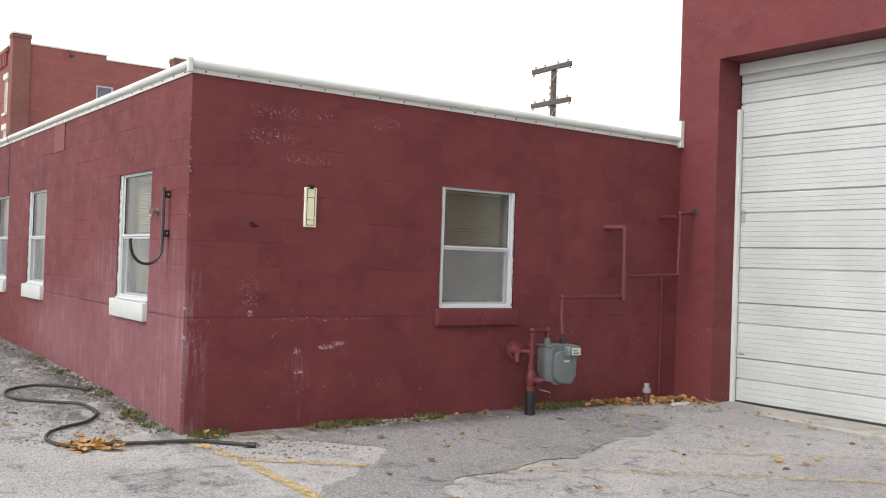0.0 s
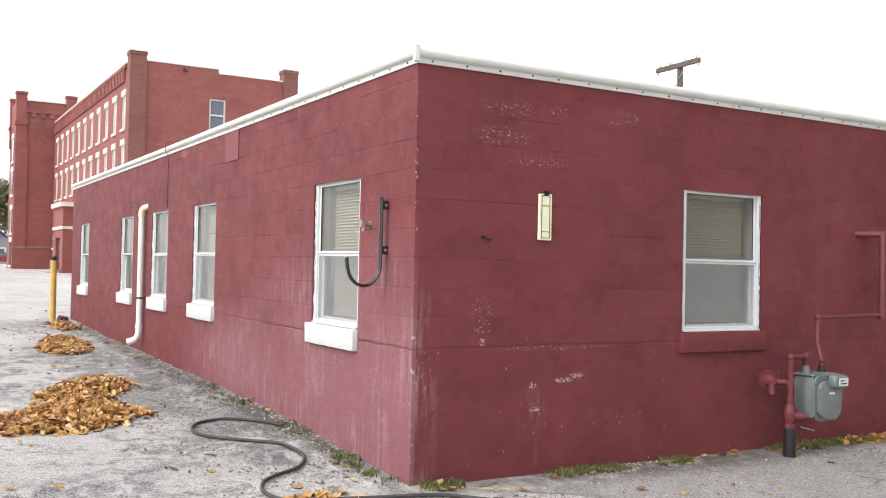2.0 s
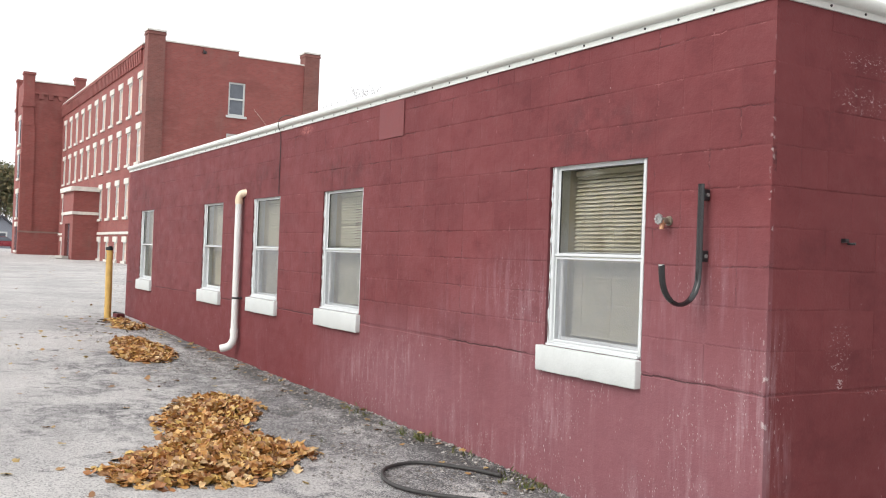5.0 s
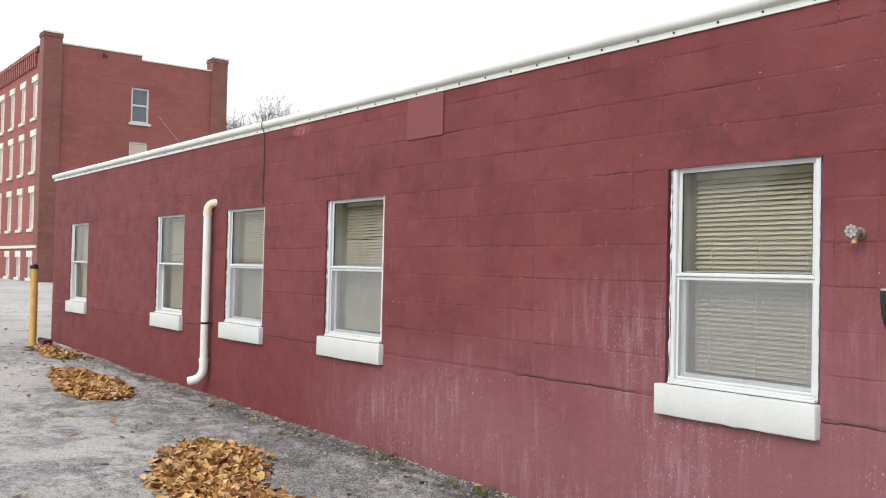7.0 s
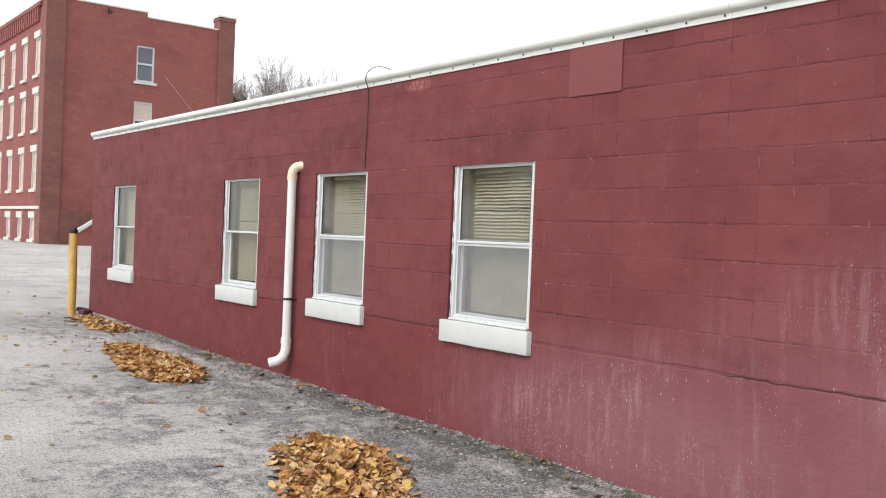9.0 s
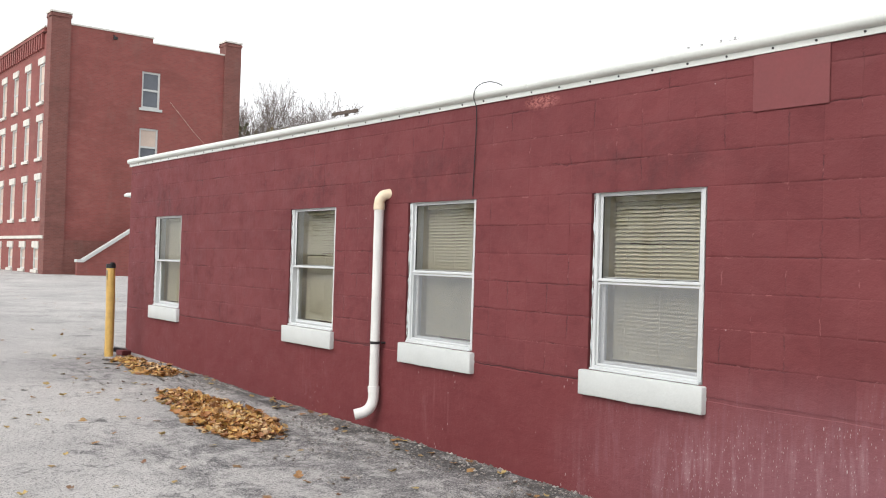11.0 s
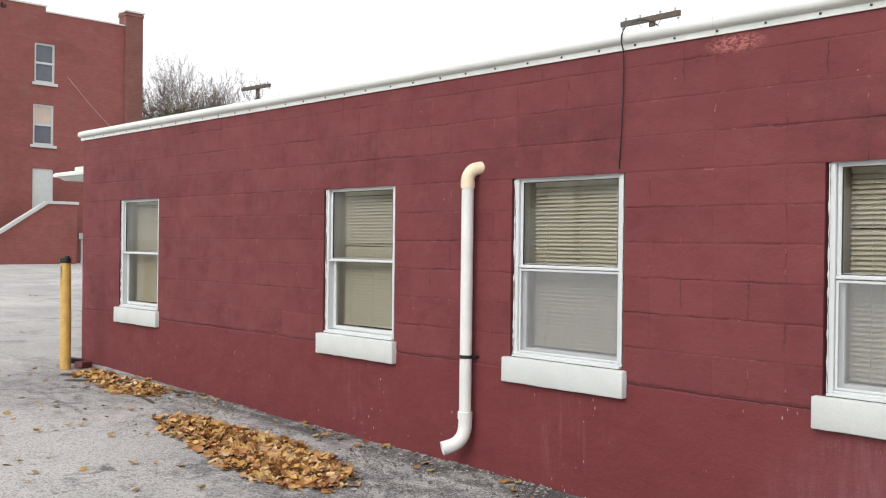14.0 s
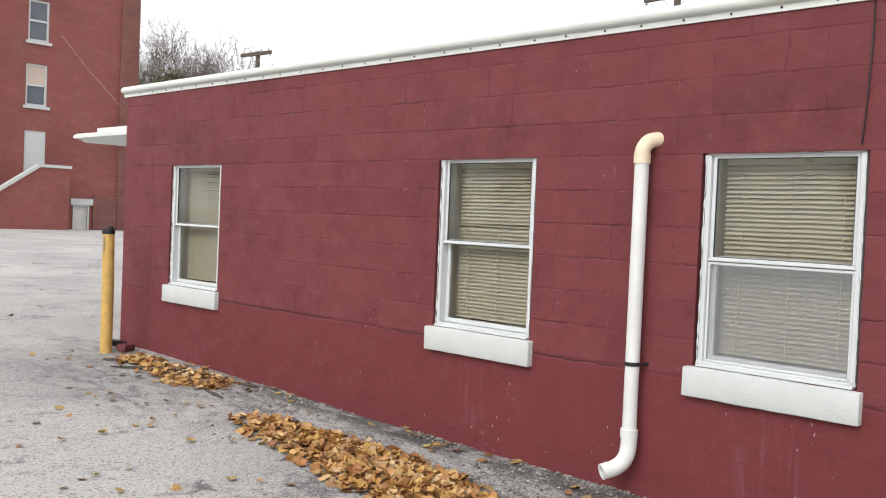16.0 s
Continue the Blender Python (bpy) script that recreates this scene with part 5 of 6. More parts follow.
def brick_works():
    root = thing("brick_factory", "long three-storey old red brick factory with white lintels", "building")
    g = 0.2
    holes_end = [(16.31, 17.33, 9.9, 11.9), (16.26, 17.3, 6.75, 8.8), (16.26, 17.3, 3.45, 5.55), (18.75, 19.6, 0.3, 2.0)]
    xs = sorted({BX0, BX1, *(v for h in holes_end for v in h[:2])})
    zs = sorted({g, BROOF, *(v for h in holes_end for v in h[2:])})
    free = lambda hs: (lambda u, z: not any(a < u < b and c < z < d for a, b, c, d in hs))
    part("wall", slab_with_holes(xs, zs, free(holes_end), lambda u, z, d: (u, BY0 + d, z), 0.0, 0.4), BRICK_FAR, root)
    rows = ((9.75, 11.75), (6.8, 8.75), (3.65, 5.65), (0.95, 2.1))
    ys = [60.75 + 2.68 * i for i in range(11)]
    holes = [(y - 0.5, y + 0.5, a, b) for y in ys for a, b in rows if not (b < 6 and 71.5 < y < 77.0)]
    us, zs = sorted({BY0 + 0.4, BY1, *(v for h in holes for v in h[:2])}), sorted({g, BROOF, *(v for h in holes for v in h[2:])})
    part("wall", slab_with_holes(us, zs, free(holes), lambda u, z, d: (BX0 + d, u, z), 0.0, 0.4), BRICK_FAR, root)
    part("wall", boxes((BX1 - 0.4, BX1, BY0 + 0.4, BY1, g, BROOF)), BRICK_FAR, root)
    part("wall", boxes((BX0, BX1, BY1, BY1 + 0.4, g, BROOF)), BRICK_FAR, root)
    part("roof", boxes((BX0 + 0.4, BX1 - 0.4, BY0 + 0.4, BY1, BROOF - 0.5, BROOF - 0.3)), ROOFING, root)
    # parapet, stepped down to the east, with pale coping
    part("parapet", boxes((BX0 + 0.9, 16.85, BY0 + 0.003, BY0 + 0.35, BROOF, 13.75), (BX0 - 0.001, BX0 + 0.35, BY0 + 0.9, BY1, BROOF, 13.62)), BRICK_FAR, root)
    for k in ((BX0 + 0.9, 16.9, BY0 - 0.05, BY0 + 0.42, 13.75, 13.83), (16.9, BX1 - 0.9, BY0 - 0.05, BY0 + 0.42, 13.48, 13.55), (BX0 - 0.08, BX0 + 0.42, BY0 + 0.9, BY1, 13.62, 13.7)):
        part("coping", boxes(k), LIMESTONE, root, "pale stone coping")
    for x in (BX0 - 0.02, BX1 - 0.95):
        p = part("corner_pier", boxes((x, x + 0.97, BY0 - 0.14, BY0 + 0.7, g, 14.25), (x - 0.04, x + 1.01, BY0 - 0.18, BY0 + 0.74, 14.05, 14.2)), BRICK_PIER, root)
        part("pier_cap", boxes((x - 0.06, x + 1.03, BY0 - 0.2, BY0 + 0.76, 14.25, 14.34)), LIMESTONE, p)
    # corbel table under the long parapet
    first = None
    for i in range(62):
        ob = part("corbel", boxes((BX0 - 0.13, BX0 - 0.002, -0.12, 0.12, 12.55, 13.35)), BRICK_FAR, root) if first is None else new("corbel", first.data)
        first, ob.parent = first or ob, root
        ob.location.y = 60.6 + i * 0.47
    part("cornice", boxes((BX0 - 0.16, BX0 - 0.002, BY0 + 0.7, BY1, 13.35, 13.5)), BRICK_FAR, root)
    part("belt_course", boxes((BX0 - 0.08, BX0 - 0.002, BY0, BY1, 2.58, 2.74)), LIMESTONE, root, "pale stone belt course")
    part("plinth", boxes((BX0 + 0.96, 18.58, BY0 - 0.1, BY0 - 0.002, g, 2.55), (19.77, BX1 - 0.96, BY0 - 0.1, BY0 - 0.002, g, 2.55)), BRICK_PIER, root)
    # long-side windows
    base = {}
    for y0, y1, z0, z1 in holes:
        h = round(z1 - z0, 3)
        y = (y0 + y1) / 2
        if h not in base:
            w = new("window")
            parts = [("pane", boxes((0.09, 0.12, -0.45, 0.45, 0.06, h - 0.05)), PANE_BOARD),
                     ("frame", boxes((0.02, 0.13, -0.5, -0.4, 0, h), (0.02, 0.13, 0.4, 0.5, 0, h), (0.02, 0.13, -0.4, 0.4, 0, 0.07), (0.02, 0.13, -0.4, 0.4, h - 0.08, h), (0.04, 0.13, -0.4, 0.4, h / 2 - 0.04, h / 2 + 0.04)), WHITE_SILL),
                     ("lintel", boxes((-0.06, 0.2, -0.62, 0.62, h + 0.003, h + 0.34)), LIMESTONE),
                     ("sill", boxes((-0.1, 0.14, -0.6, 0.6, -0.16, -0.003)), LIMESTONE)]
            for nm, bm, mat in parts:
                part(nm, bm, mat, w)
            base[h] = w
        else:
            w = copy_thing(base[h], Matrix())
        w.parent = root
        w.matrix_basis = pose(BX0, y, z0)
    # end-wall windows
    for x0, x1, z0, z1 in holes_end[:2]:
        w = new("window")
        w.parent = root
        zm = (z0 + z1) / 2
        part("frame", boxes((x0, x0 + 0.1, BY0 + 0.06, BY0 + 0.2, z0, z1), (x1 - 0.1, x1, BY0 + 0.06, BY0 + 0.2, z0, z1), (x0 + 0.1, x1 - 0.1, BY0 + 0.06, BY0 + 0.2, z0, z0 + 0.1), (x0 + 0.1, x1 - 0.1, BY0 + 0.06, BY0 + 0.2, z1 - 0.1, z1), (x0 + 0.1, x1 - 0.1, BY0 + 0.06, BY0 + 0.2, zm - 0.05, zm + 0.05)), WHITE_SILL, w)
        part("pane", boxes((x0 + 0.1, x1 - 0.1, BY0 + 0.13, BY0 + 0.16, z0 + 0.1, zm - 0.05)), DARK_PANE, w)
        part("pane", boxes((x0 + 0.1, x1 - 0.1, BY0 + 0.11, BY0 + 0.14, zm + 0.05, z1 - 0.1)), DARK_PANE if z0 > 9 else PANE_BOARD, w)
        part("sill", boxes((x0 - 0.12, x1 + 0.12, BY0 - 0.1, BY0 + 0.06, z0 - 0.14, z0 - 0.003)), WHITE_SILL, w)
    x0, x1, z0, z1 = holes_end[2]
    part("door", boxes((x0, x1, BY0 + 0.05, BY0 + 0.12, z0, z1)), WHITE_SILL, root, "white upper door")
    x0, x1, z0, z1 = holes_end[3]
    d = part("door", boxes((x0 + 0.08, x1 - 0.08, BY0 + 0.1, BY0 + 0.16, z0, z1 - 0.08)), LIMESTONE, root, "peeling white basement door")
    part("door_frame", boxes((x0, x0 + 0.08, BY0 - 0.03, BY0 + 0.2, z0, z1), (x1 - 0.08, x1, BY0 - 0.03, BY0 + 0.2, z0, z1), (x0 + 0.08, x1 - 0.08, BY0 - 0.03, BY0 + 0.2, z1 - 0.08, z1)), WHITE_SILL, d)
    part("door_lintel", boxes((x0 - 0.15, x1 + 0.15, BY0 - 0.14, BY0 + 0.1, z1 + 0.003, z1 + 0.32)), WHITE_SILL, d)
    bm = bmesh.new()
    tube(bm, [(14.7, BY0 - 0.05, 13.55), (14.7, BY0 - 0.35, 13.4)], 0.05, 8)
    box(bm, 14.6, 14.8, BY0 - 0.4, BY0 - 0.2, 13.3, 13.42)
    part("flood_lamp", bm, BLACK, root, "small dark flood lamp")
    bm = tube(bmesh.new(), [(17.9, BY0 - 0.06, 10.4), (19.2, BY0 - 0.25, 8.9), (21.0, BY0 - 0.3, 7.2)], 0.009, 5)
    part("service_cable", bm, PANE_BOARD, root, "pale cable slung down the wall")
    # entrance porch
    px0, py0, py1 = 9.85, 72.0, 76.4
    p = part("porch", slab_with_holes([py0, 73.2, 75.2, py1], [g, 0.9, 3.3, 5.5], lambda u, z: not (73.2 < u < 75.2 and 0.9 < z < 3.3), lambda u, z, d: (px0 + d, u, z), 0.0, 0.35), BRICK_FAR, root, "brick entrance porch")
    part("porch_side", boxes((px0 + 0.35, BX0 - 0.002, py0, py0 + 0.35, g, 5.5), (px0 + 0.35, BX0 - 0.002, py1 - 0.35, py1, g, 5.5)), BRICK_FAR, p)
    part("porch_roof", boxes((px0 - 0.2, BX0 - 0.002, py0 - 0.2, py1 + 0.2, 5.5, 5.8)), LIMESTONE, p, "white porch roof")
    part("porch_band", boxes((px0 - 0.08, px0 - 0.002, py0 - 0.08, py1 + 0.08, 3.9, 4.1), (px0, BX0 - 0.002, py0 - 0.08, py0 - 0.002, 3.9, 4.1)), LIMESTONE, p)
    part("entrance_door", boxes((px0 + 0.2, px0 + 0.28, 73.2, 75.2, 0.9, 3.3)), DARK_PANE, p)
    for i in range(3):
        part("step", boxes((px0 - 0.5 - 0.4 * i, px0 - 0.1 - 0.4 * i, py0 + 0.6, py1 - 0.6, g, 0.9 - 0.14 * (i + 1) + 0.28)), CONCRETE, p)


brick_works()


def tower():
    root = thing("brick_tower", "square red brick tower with stepped corner piers", "tower")
    x0, x1, y0, y1, top = 8.45, 13.1, 89.3, 94.5, 15.3
    part("wall", boxes((x0, x1, y0, y1, 0.3, top)), BRICK_FAR, root)
    part("plinth", boxes((x0 - 0.12, x1, y0 - 0.12, y0 - 0.002, 0.3, 2.7)), BRICK_FAR, root)
    part("belt_course", boxes((x0 - 0.16, x1, y0 - 0.16, y0 - 0.004, 2.7, 2.85)), DULL_STONE, root)
    for x, y in ((x0 - 0.1, y0 - 0.14), (x1 - 0.75, y0 - 0.14), (x0 - 0.1, y1 - 0.7)):
        bm = boxes((x, x + 0.85, y, y + 0.85, 11.6, 16.0), (x - 0.08, x + 0.93, y - 0.08, y + 0.93, 13.2, 13.5), (x - 0.06, x + 0.91, y - 0.06, y + 0.91, 15.85, 16.05))
        part("corner_pier", bm, BRICK_FAR, root)
    part("pilaster", boxes((x0 - 0.1, x0 + 0.9, y0 - 0.1, y0 - 0.003, 2.85, 11.6)), BRICK_FAR, root)
    part("coping", boxes((x0 + 0.75, x1 - 0.75, y0 - 0.1, y0 + 0.3, top, top + 0.1)), LIMESTONE, root)
    for i in range(4):
        part("corbel", boxes((x0 + 1.1 + 0.75 * i, x0 + 1.45 + 0.75 * i, y0 - 0.12, y0 - 0.003, 13.9, 14.3)), BRICK_FAR, root)
    part("corbel_band", boxes((x0 + 0.75, x1 - 0.75, y0 - 0.13, y0 - 0.003, 14.3, 14.5)), BRICK_FAR, root)
    for z in (1.2, 4.0, 7.3, 10.2):
        w = part("window", boxes((x0 - 0.06, x0 - 0.003, y0 + 1.6, y0 + 2.8, z, z + 2.0)), DARK_PANE, root)
        part("lintel", boxes((x0 - 0.1, x0 - 0.003, y0 + 1.4, y0 + 3.0, z + 2.01, z + 2.4)), LIMESTONE, w)
        part("sill", boxes((x0 - 0.12, x0 - 0.003, y0 + 1.4, y0 + 3.0, z - 0.2, z - 0.01)), LIMESTONE, w)


tower()


def stair():
    root = thing("brick_stair", "brick outside stair with white sloping coping", "stair")
    y0, y1 = 57.9, BY0 - 0.11
    prof = [(12.8, 0.2), (17.95, 0.2), (17.95, 3.74), (16.5, 3.74), (13.1, 1.42), (12.8, 1.42)]
    part("side_wall", extrude_profile(bmesh.new(), prof, y0, y0 + 0.3, lambda a, y, z: (a, y, z)), BRICK_FAR, root)
    cop = [(12.75, 1.42), (13.1, 1.42), (16.5, 3.74), (18.03, 3.74), (18.03, 3.88), (16.45, 3.88), (13.05, 1.57), (12.75, 1.57)]
    part("coping", extrude_profile(bmesh.new(), cop, y0 - 0.06, y0 + 0.36, lambda a, y, z: (a, y, z)), WHITE_SILL, root, "white-painted coping")
    for i in range(14):
        part("step", boxes((13.1 + 0.245 * i, 13.345 + 0.245 * i, y0 + 0.3, y1, 0.2, 0.7 + 0.185 * (i + 1))), CONCRETE, root)
    part("landing", boxes((16.53, 17.9, y0 + 0.3, y1, 0.2, 3.4)), CONCRETE, root)


stair()

# canopy beyond the north end
root = thing("entrance_canopy", "flat white metal canopy with stepped gutter edge", "canopy")
bm = extrude_profile(bmesh.new(), [(4.55, 2.98), (6.6, 2.98), (6.6, 3.12), (4.42, 3.10), (4.37, 3.07), (4.37, 3.03), (4.48, 3.02)], YN + 0.002, 26.5, lambda a, y, z: (a, y, z))
part("gutter", bm, WHITE_METAL, root)
bm = boxes((4.65, 6.5, YN + 0.002, 26.3, 3.125, 3.20))
part("deck", bm, WHITE_METAL, root)
for y in (26.2,):
    part("post", boxes((6.3, 6.4, y, y + 0.1, 0.3, 2.98)), WHITE_METAL, root)

# ---- poles and trees ----


def utility_pole(x, y, top, yaw, arms, label):
    root = thing("utility_pole", label, "utility pole", pose(x, y, 0, 0, 0, yaw), "utility poles")
    smooth(part("pole", tube(bmesh.new(), [(0, 0, 0.1), (0, 0, top)], [0.17, 0.12], 12), WOOD_POLE, root))
    for z in arms:
        arm = part("crossarm", bevelled(boxes((-1.3, 1.3, -0.2, -0.08, z - 0.1, z + 0.1)), 0.01, 1), WOOD_POLE, root)
        bm = bmesh.new()
        tube(bm, [(-0.55, -0.14, z - 0.05), (0, -0.14, z - 0.62)], 0.014, 6)
        tube(bm, [(0.55, -0.14, z - 0.05), (0, -0.14, z - 0.62)], 0.014, 6)
        part("brace", bm, GALV, arm)
        first = None
        for k in (-1.22, -1.08, -0.45, 0.45, 1.08, 1.22):
            bm = bmesh.new()
            tube(bm, [(0, 0, 0), (0, 0, 0.05), (0, 0, 0.09), (0, 0, 0.14)], [0.03, 0.055, 0.04, 0.05], 8)
            ob = part("insulator", bm, GALV, arm) if first is None else new("insulator", first.data)
            first, ob.parent = first or ob, arm
            ob.location = (k, -0.14, z + (0.07 if abs(k) < 1.2 else -0.2))
    bm = bmesh.new()
    for i in range(4):
        box(bm, -0.24, -0.12, -0.06, 0.06, top - 0.95 - 0.28 * i, top - 0.83 - 0.28 * i)
    part("step_pegs", bm, GALV, root, "steel rack with insulators")


utility_pole(27.45, 30.3, 10.35, -93, (10.25, 8.75), "weathered wooden utility pole with two crossarms")
utility_pole(28.2, 57.4, 11.0, -85, (10.85,), "weathered wooden utility pole with one crossarm")


def bare_tree(x, y, h, seed, spread=0.55, depth=5, leafy=0, broad=0.0):
    rng = random.Random(seed)
    root = thing("tree", "bare grey autumn tree with fine twigs" if not leafy else "thin tree with sparse olive-green leaves", "tree", pose(x, y, lot_height(x, y) - 0.2), "background trees")
    bm, tips = bmesh.new(), []

    def grow(p, d, length, r, k):
        pts, rr = [p], [r]
        for s in range(3):
            d = (d + Vector((rng.gauss(0, 0.08), rng.gauss(0, 0.08), rng.gauss(0.04, 0.06)))).normalized()
            pts.append(pts[-1] + d * length / 3)
            rr.append(r * (1 - 0.13 * (s + 1)))
        tube(bm, pts, rr, 7 if k > 3 else (4 if k > 1 else 3), False)
        if k == 0:
            tips.append(pts[-1])
            return
        for b in range(rng.choice((2, 3, 4)) if k < depth else 5):
            a = rng.uniform(0, 6.3)
            side = d.orthogonal().normalized()
            side = (Matrix.Rotation(a, 3, d) @ side)
            nd = (d + side * rng.uniform(0.35, spread + 0.35)).normalized()
            q = pts[-1] if b < 2 else pts[rng.choice((1, 2))]
            grow(q, nd, length * rng.uniform(0.62, 0.82), max(0.017, rr[-1] * rng.uniform(0.5, 0.68)), k - 1)

    grow(Vector((0, 0, 0)), Vector((0, 0, 1)), h * 0.3, h * 0.018, depth)
    tall = max(v.co.z for v in bm.verts)
    wide = max(max(abs(v.co.x), abs(v.co.y)) for v in bm.verts)
    kz, kx = h / tall, h * broad / wide if broad else min(h / tall, h * 0.42 / wide)
    for v in bm.verts:
        v.co = Vector((v.co.x * kx, v.co.y * kx, v.co.z * kz))
    tips = [Vector((p.x * kx, p.y * kx, p.z * kz)) for p in tips]
    part("trunk", bm, BARK_FAR, root)
    if leafy:
        cb = bmesh.new()
        for p in tips:
            for _ in range(leafy):
                add_leaf(cb, p + Vector((rng.gauss(0, 0.45), rng.gauss(0, 0.45), rng.gauss(0, 0.35))), rng.uniform(0.25, 0.5), rng, 1.0)
        part("crown", cb, FOLIAGE, root, "sparse olive-green leaves")


FOLIAGE = leaf_material("olive_foliage", ((0.11, 0.13, 0.06), (0.17, 0.17, 0.08), (0.09, 0.11, 0.06), (0.20, 0.15, 0.07)))
for i, (x, y, h) in enumerate(((43.0, 88.6, 19.3), (39.3, 90.5, 17.4), (45.6, 88.0, 17.6), (41.0, 93.0, 18.0), (36.5, 95.0, 17.5))):
    bare_tree(x, y, h, 40 + i, 0.75, 7, broad=0.4)
bare_tree(39.6, 91.0, 14.3, 61, 0.5, 5, leafy=14)
for i, (x, y, h) in enumerate(((6.5, 152.0, 15.5), (9.5, 160.0, 14.0), (12.5, 150.0, 11.5), (16.0, 162.0, 13.0), (3.0, 165.0, 17.0))):
    bare_tree(x, y, h, 80 + i, 0.6, 5, leafy=(3, 7, 9, 9, 4)[i])
for i, (x, y, h) in enumerate(((-27.0, 18.0, 10.0), (-30.0, 27.0, 12.0), (-26.0, 37.0, 11.0), (-31.0, 49.0, 13.0), (-28.0, 62.0, 12.0), (-29.0, 8.0, 11.0))):
    bare_tree(x, y, h, 120 + i, 0.6, 5, leafy=9)


def far_house():
    root = thing("gabled_house", "grey gabled house far beyond the lot", "house")
    x, y = 11.7, 138.0
    prof = [(-2.6, 0.5), (2.6, 0.5), (2.6, 2.9), (0.0, 5.0), (-2.6, 2.9)]
    part("wall", extrude_profile(bmesh.new(), prof, y, y + 9, lambda a, yy, z: (x + a, yy, z)), plain("grey_siding", (0.22, 0.235, 0.27), 0.8), root)
    part("roof", extrude_profile(bmesh.new(), [(-3.1, 2.55), (0, 5.05), (3.1, 2.55), (3.1, 2.8), (0, 5.35), (-3.1, 2.8)], y - 0.3, y + 9.3, lambda a, yy, z: (x + a, yy, z)), plain("dark_shingle", (0.06, 0.06, 0.07), 0.9), root)
    w = part("window", boxes((x - 0.7, x + 0.7, y - 0.05, y - 0.003, 1.3, 3.2)), WHITE_SILL, root)
    part("pane", boxes((x - 0.5, x + 0.5, y - 0.09, y - 0.052, 1.45, 3.0)), DARK_PANE, w)


far_house()
bm = boxes((-9.0, 7.3, 118.0, 119.0, 0.3, 3.7))
tagged(part("low_brick_building", bm, BRICK_FAR), "low red brick building at the far edge of the lot", "building")


def parked_car(x, y, yaw, paint, label):
    root = thing("car", label, "car", pose(x, y, lot_height(x, y), 0, 0, yaw))
    side = [(-2.15, 0.32), (2.1, 0.32), (2.18, 0.55), (2.1, 0.82), (1.2, 0.95), (-1.75, 0.98), (-2.15, 0.9), (-2.22, 0.6)]
    bm = extrude_profile(bmesh.new(), side, -0.86, 0.86, lambda a, b, z: (a, b, z))
    smooth(part("body", bevelled(bm, 0.05, 2), paint, root))
    roof = [(1.05, 0.95), (0.3, 1.42), (-1.1, 1.46), (-1.8, 0.98)]
    smooth(part("cabin", bevelled(extrude_profile(bmesh.new(), roof, -0.72, 0.72, lambda a, b, z: (a, b, z)), 0.05, 2), DARK_PANE, root, "dark car windows"))
    part("roof_panel", bevelled(boxes((-1.12, 0.28, -0.66, 0.66, 1.43, 1.48)), 0.02, 2), paint, root)
    for a in (-1.35, 1.35):
        for b in (-0.84, 0.70):
            tyre = smooth(part("wheel", tube(bmesh.new(), [(a, b, 0.32), (a, b + 0.14, 0.32)], 0.32, 18), RUBBER, root))
            part("rim", tube(bmesh.new(), [(a, b - 0.008, 0.32), (a, b + 0.148, 0.32)], 0.2, 14), GALV, tyre)
    for b in (-0.65, 0.65):
        part("headlight", bevelled(boxes((2.08, 2.17, b - 0.16, b + 0.16, 0.62, 0.76)), 0.015, 1), WHITE_VINYL, root)


parked_car(11.0, 128.0, 10, plain("red_car_paint", (0.22, 0.02, 0.03), 0.3), "dark red car parked beyond the lot")
parked_car(-5.2, 30.0, -80, plain("white_car_paint", (0.7, 0.7, 0.7), 0.25), "white car parked on the lot")

# ---- blocks of the painted walls ----


def block_mesh(length, height, chamfer=0.007, depth=0.004):
    """One block face, its edges eased; the face looks along -y, x runs from 0 to length."""
    c = chamfer
    back = [(0, 0.03, 0), (length, 0.03, 0), (length, 0.03, height), (0, 0.03, height)]
    rim = [(0, depth, 0), (length, depth, 0), (length, depth, height), (0, depth, height)]
    front = [(c, 0, c), (length - c, 0, c), (length - c, 0, height - c), (c, 0, height - c)]
    me = bpy.data.meshes.new("block")
    faces = [(8, 9, 10, 11)] + [(a + k, a + (k + 1) % 4, a + 4 + (k + 1) % 4, a + 4 + k) for a in (0, 4) for k in range(4)]
    me.from_pydata(back + rim + front, [], faces)
    me.materials.append(RED)
    return me


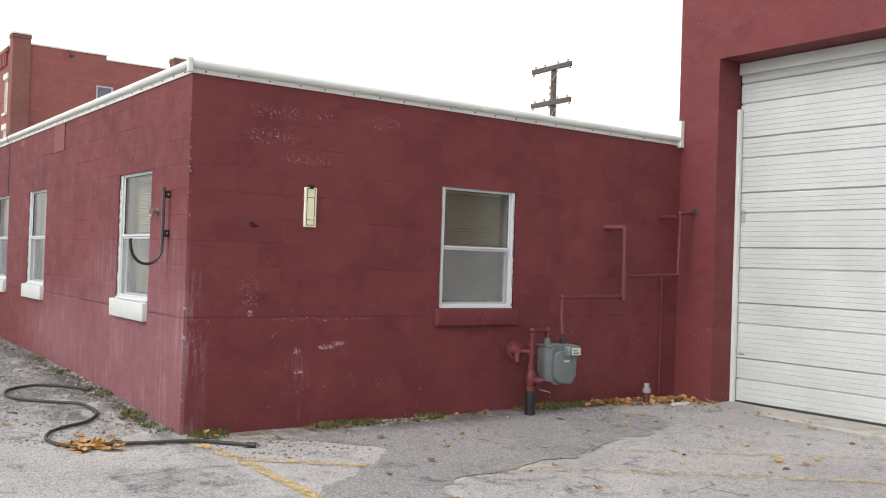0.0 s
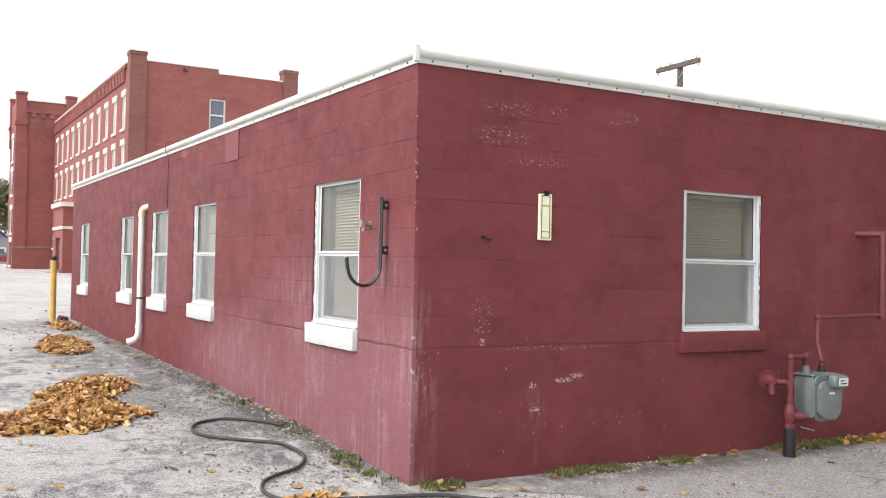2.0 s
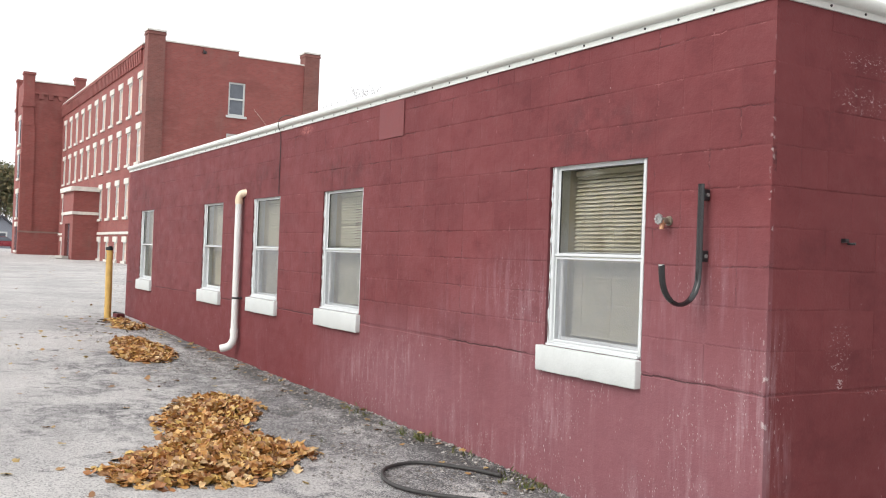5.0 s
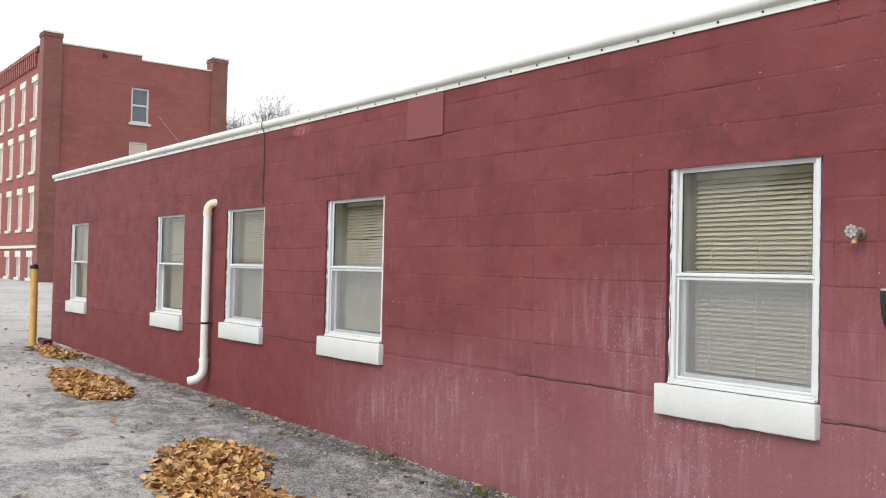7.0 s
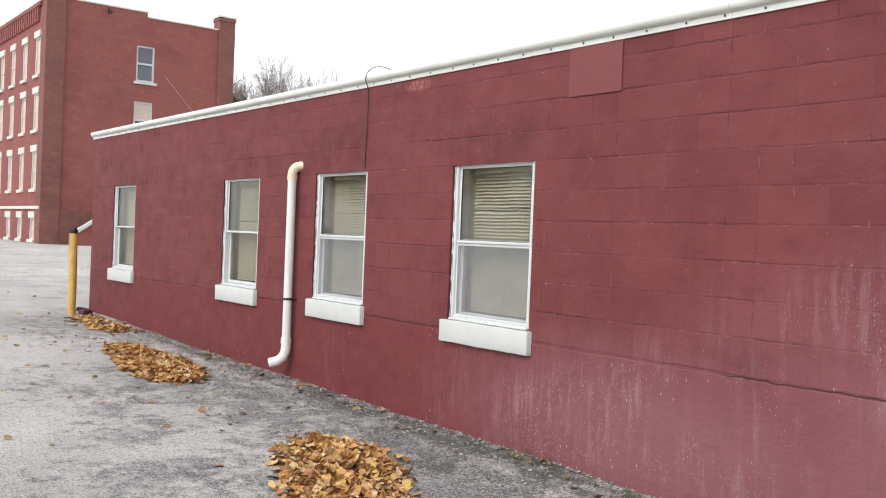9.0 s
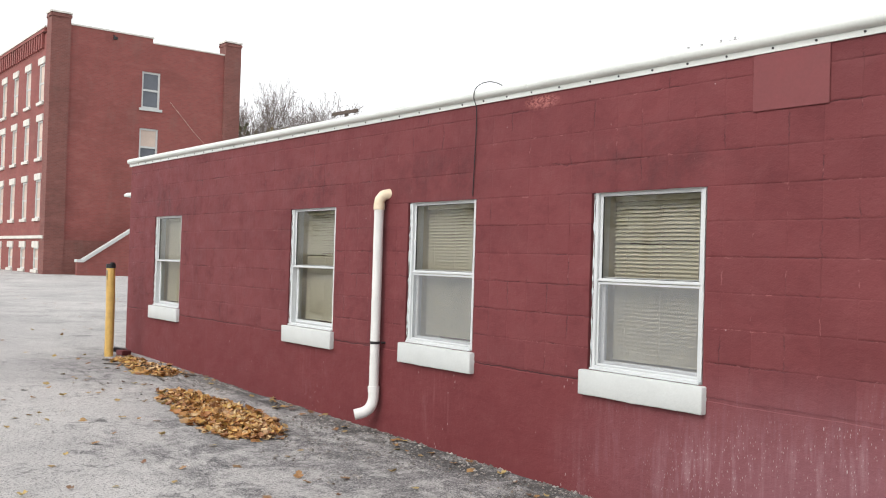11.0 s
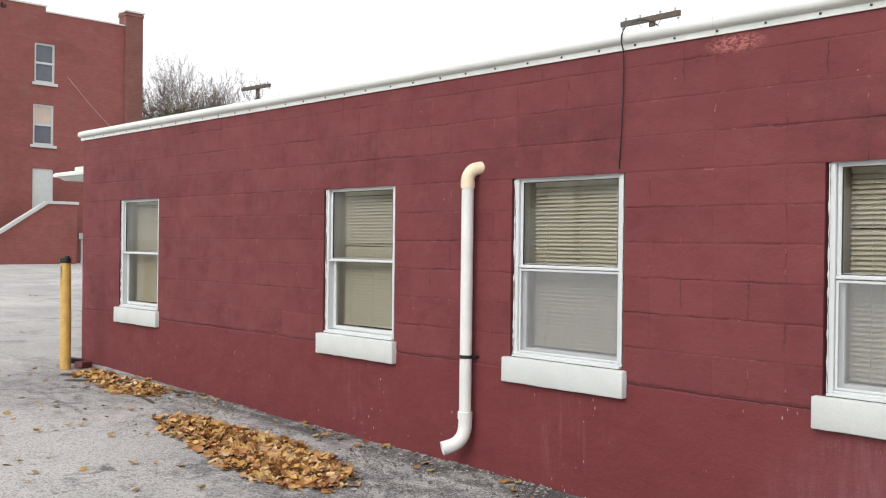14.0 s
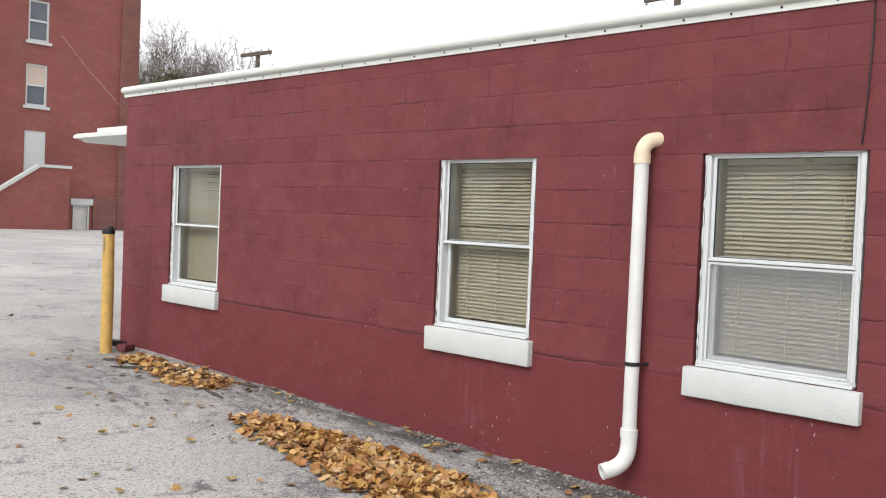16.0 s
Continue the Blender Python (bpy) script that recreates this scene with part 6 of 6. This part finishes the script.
def lay_blocks(wall, u0, u1, holes, place_block, seed, depth, first_half):
    rng, meshes = random.Random(seed), {}
    course, length, joint = 0.2032, 0.4064, 0.0
    z, row = 1.222, 0
    while z < TOP - 0.03:
        h = min(course, TOP - 0.008 - z) - joint
        u = u0 - (0.0 if row % 2 == first_half else length / 2)
        while u < u1:
            a, b = max(u, u0), min(u + length - joint, u1)
            pieces = [(a, b)]
            for p, q in holes:
                if z + h > WIN_Z0 and z < WIN_Z1 - 0.06:
                    pieces = [s for x, y in pieces for s in ((x, min(y, p - GAP)), (max(x, q + GAP), y)) if s[1] - s[0] > 0.04]
            for x, y in pieces:
                key = (round(y - x, 3), round(h, 3))
                if key not in meshes:
                    meshes[key] = block_mesh(*key, depth=depth)
                ob = new("block", meshes[key])
                ob.parent = wall
                ob.matrix_basis = place_block(x, y, z + rng.uniform(-0.0015, 0.0015), rng.uniform(-depth * 0.5, depth * 0.5)) @ pose(0, 0, 0, rng.uniform(-0.2, 0.2), rng.uniform(-0.2, 0.2), rng.uniform(-0.1, 0.1))
            u += length
        z += course
        row += 1


lay_blocks(wall_west, Y0 + 0.002, YN, LONG_WINDOWS, lambda x, y, z, d: pose(X0 + d, y, z, 0, 0, -90), 3, 0.0012, 0)
lay_blocks(wall_south, X0 + 0.008, XE - 0.002, SHORT_WINDOWS, lambda x, y, z, d: pose(x, Y0 + d, z), 4, 0.001, 1)


def skim_coat(name, u0, u1, to, label, wall):
    """Smooth cement skim on the base courses, its top edge uneven."""
    n = int((u1 - u0) / 0.12)
    bm, cols = bmesh.new(), []
    for i in range(n + 1):
        u = u0 + (u1 - u0) * i / n
        top = 1.208 + 0.008 * noise.noise((u * 2.1, 0, 7)) + 0.004 * noise.noise((u * 9, 3, 1))
        zs = [-0.2, 0.2, 0.5, 0.8, 1.0, top - 0.006, top]
        ds = [0.0015 * noise.noise((u * 1.3, z * 2, 2)) for z in zs[:-1]] + [0.005]
        cols.append([bm.verts.new(to(u, z, d)) for z, d in zip(zs, ds)])
    for a, b in zip(cols, cols[1:]):
        for k in range(len(a) - 1):
            bm.faces.new((a[k], b[k], b[k + 1], a[k + 1]))
    smooth(part(name, bm, RED, wall, label), 30)


skim_coat("skim_coat", Y0 + 0.0005, YN - 0.001, to_long, "smooth salt-stained cement skim at the wall base", wall_west)
skim_coat("skim_coat", X0 + 0.0005, XE - 0.002, to_short, "smooth painted cement skim at the wall base", wall_south)
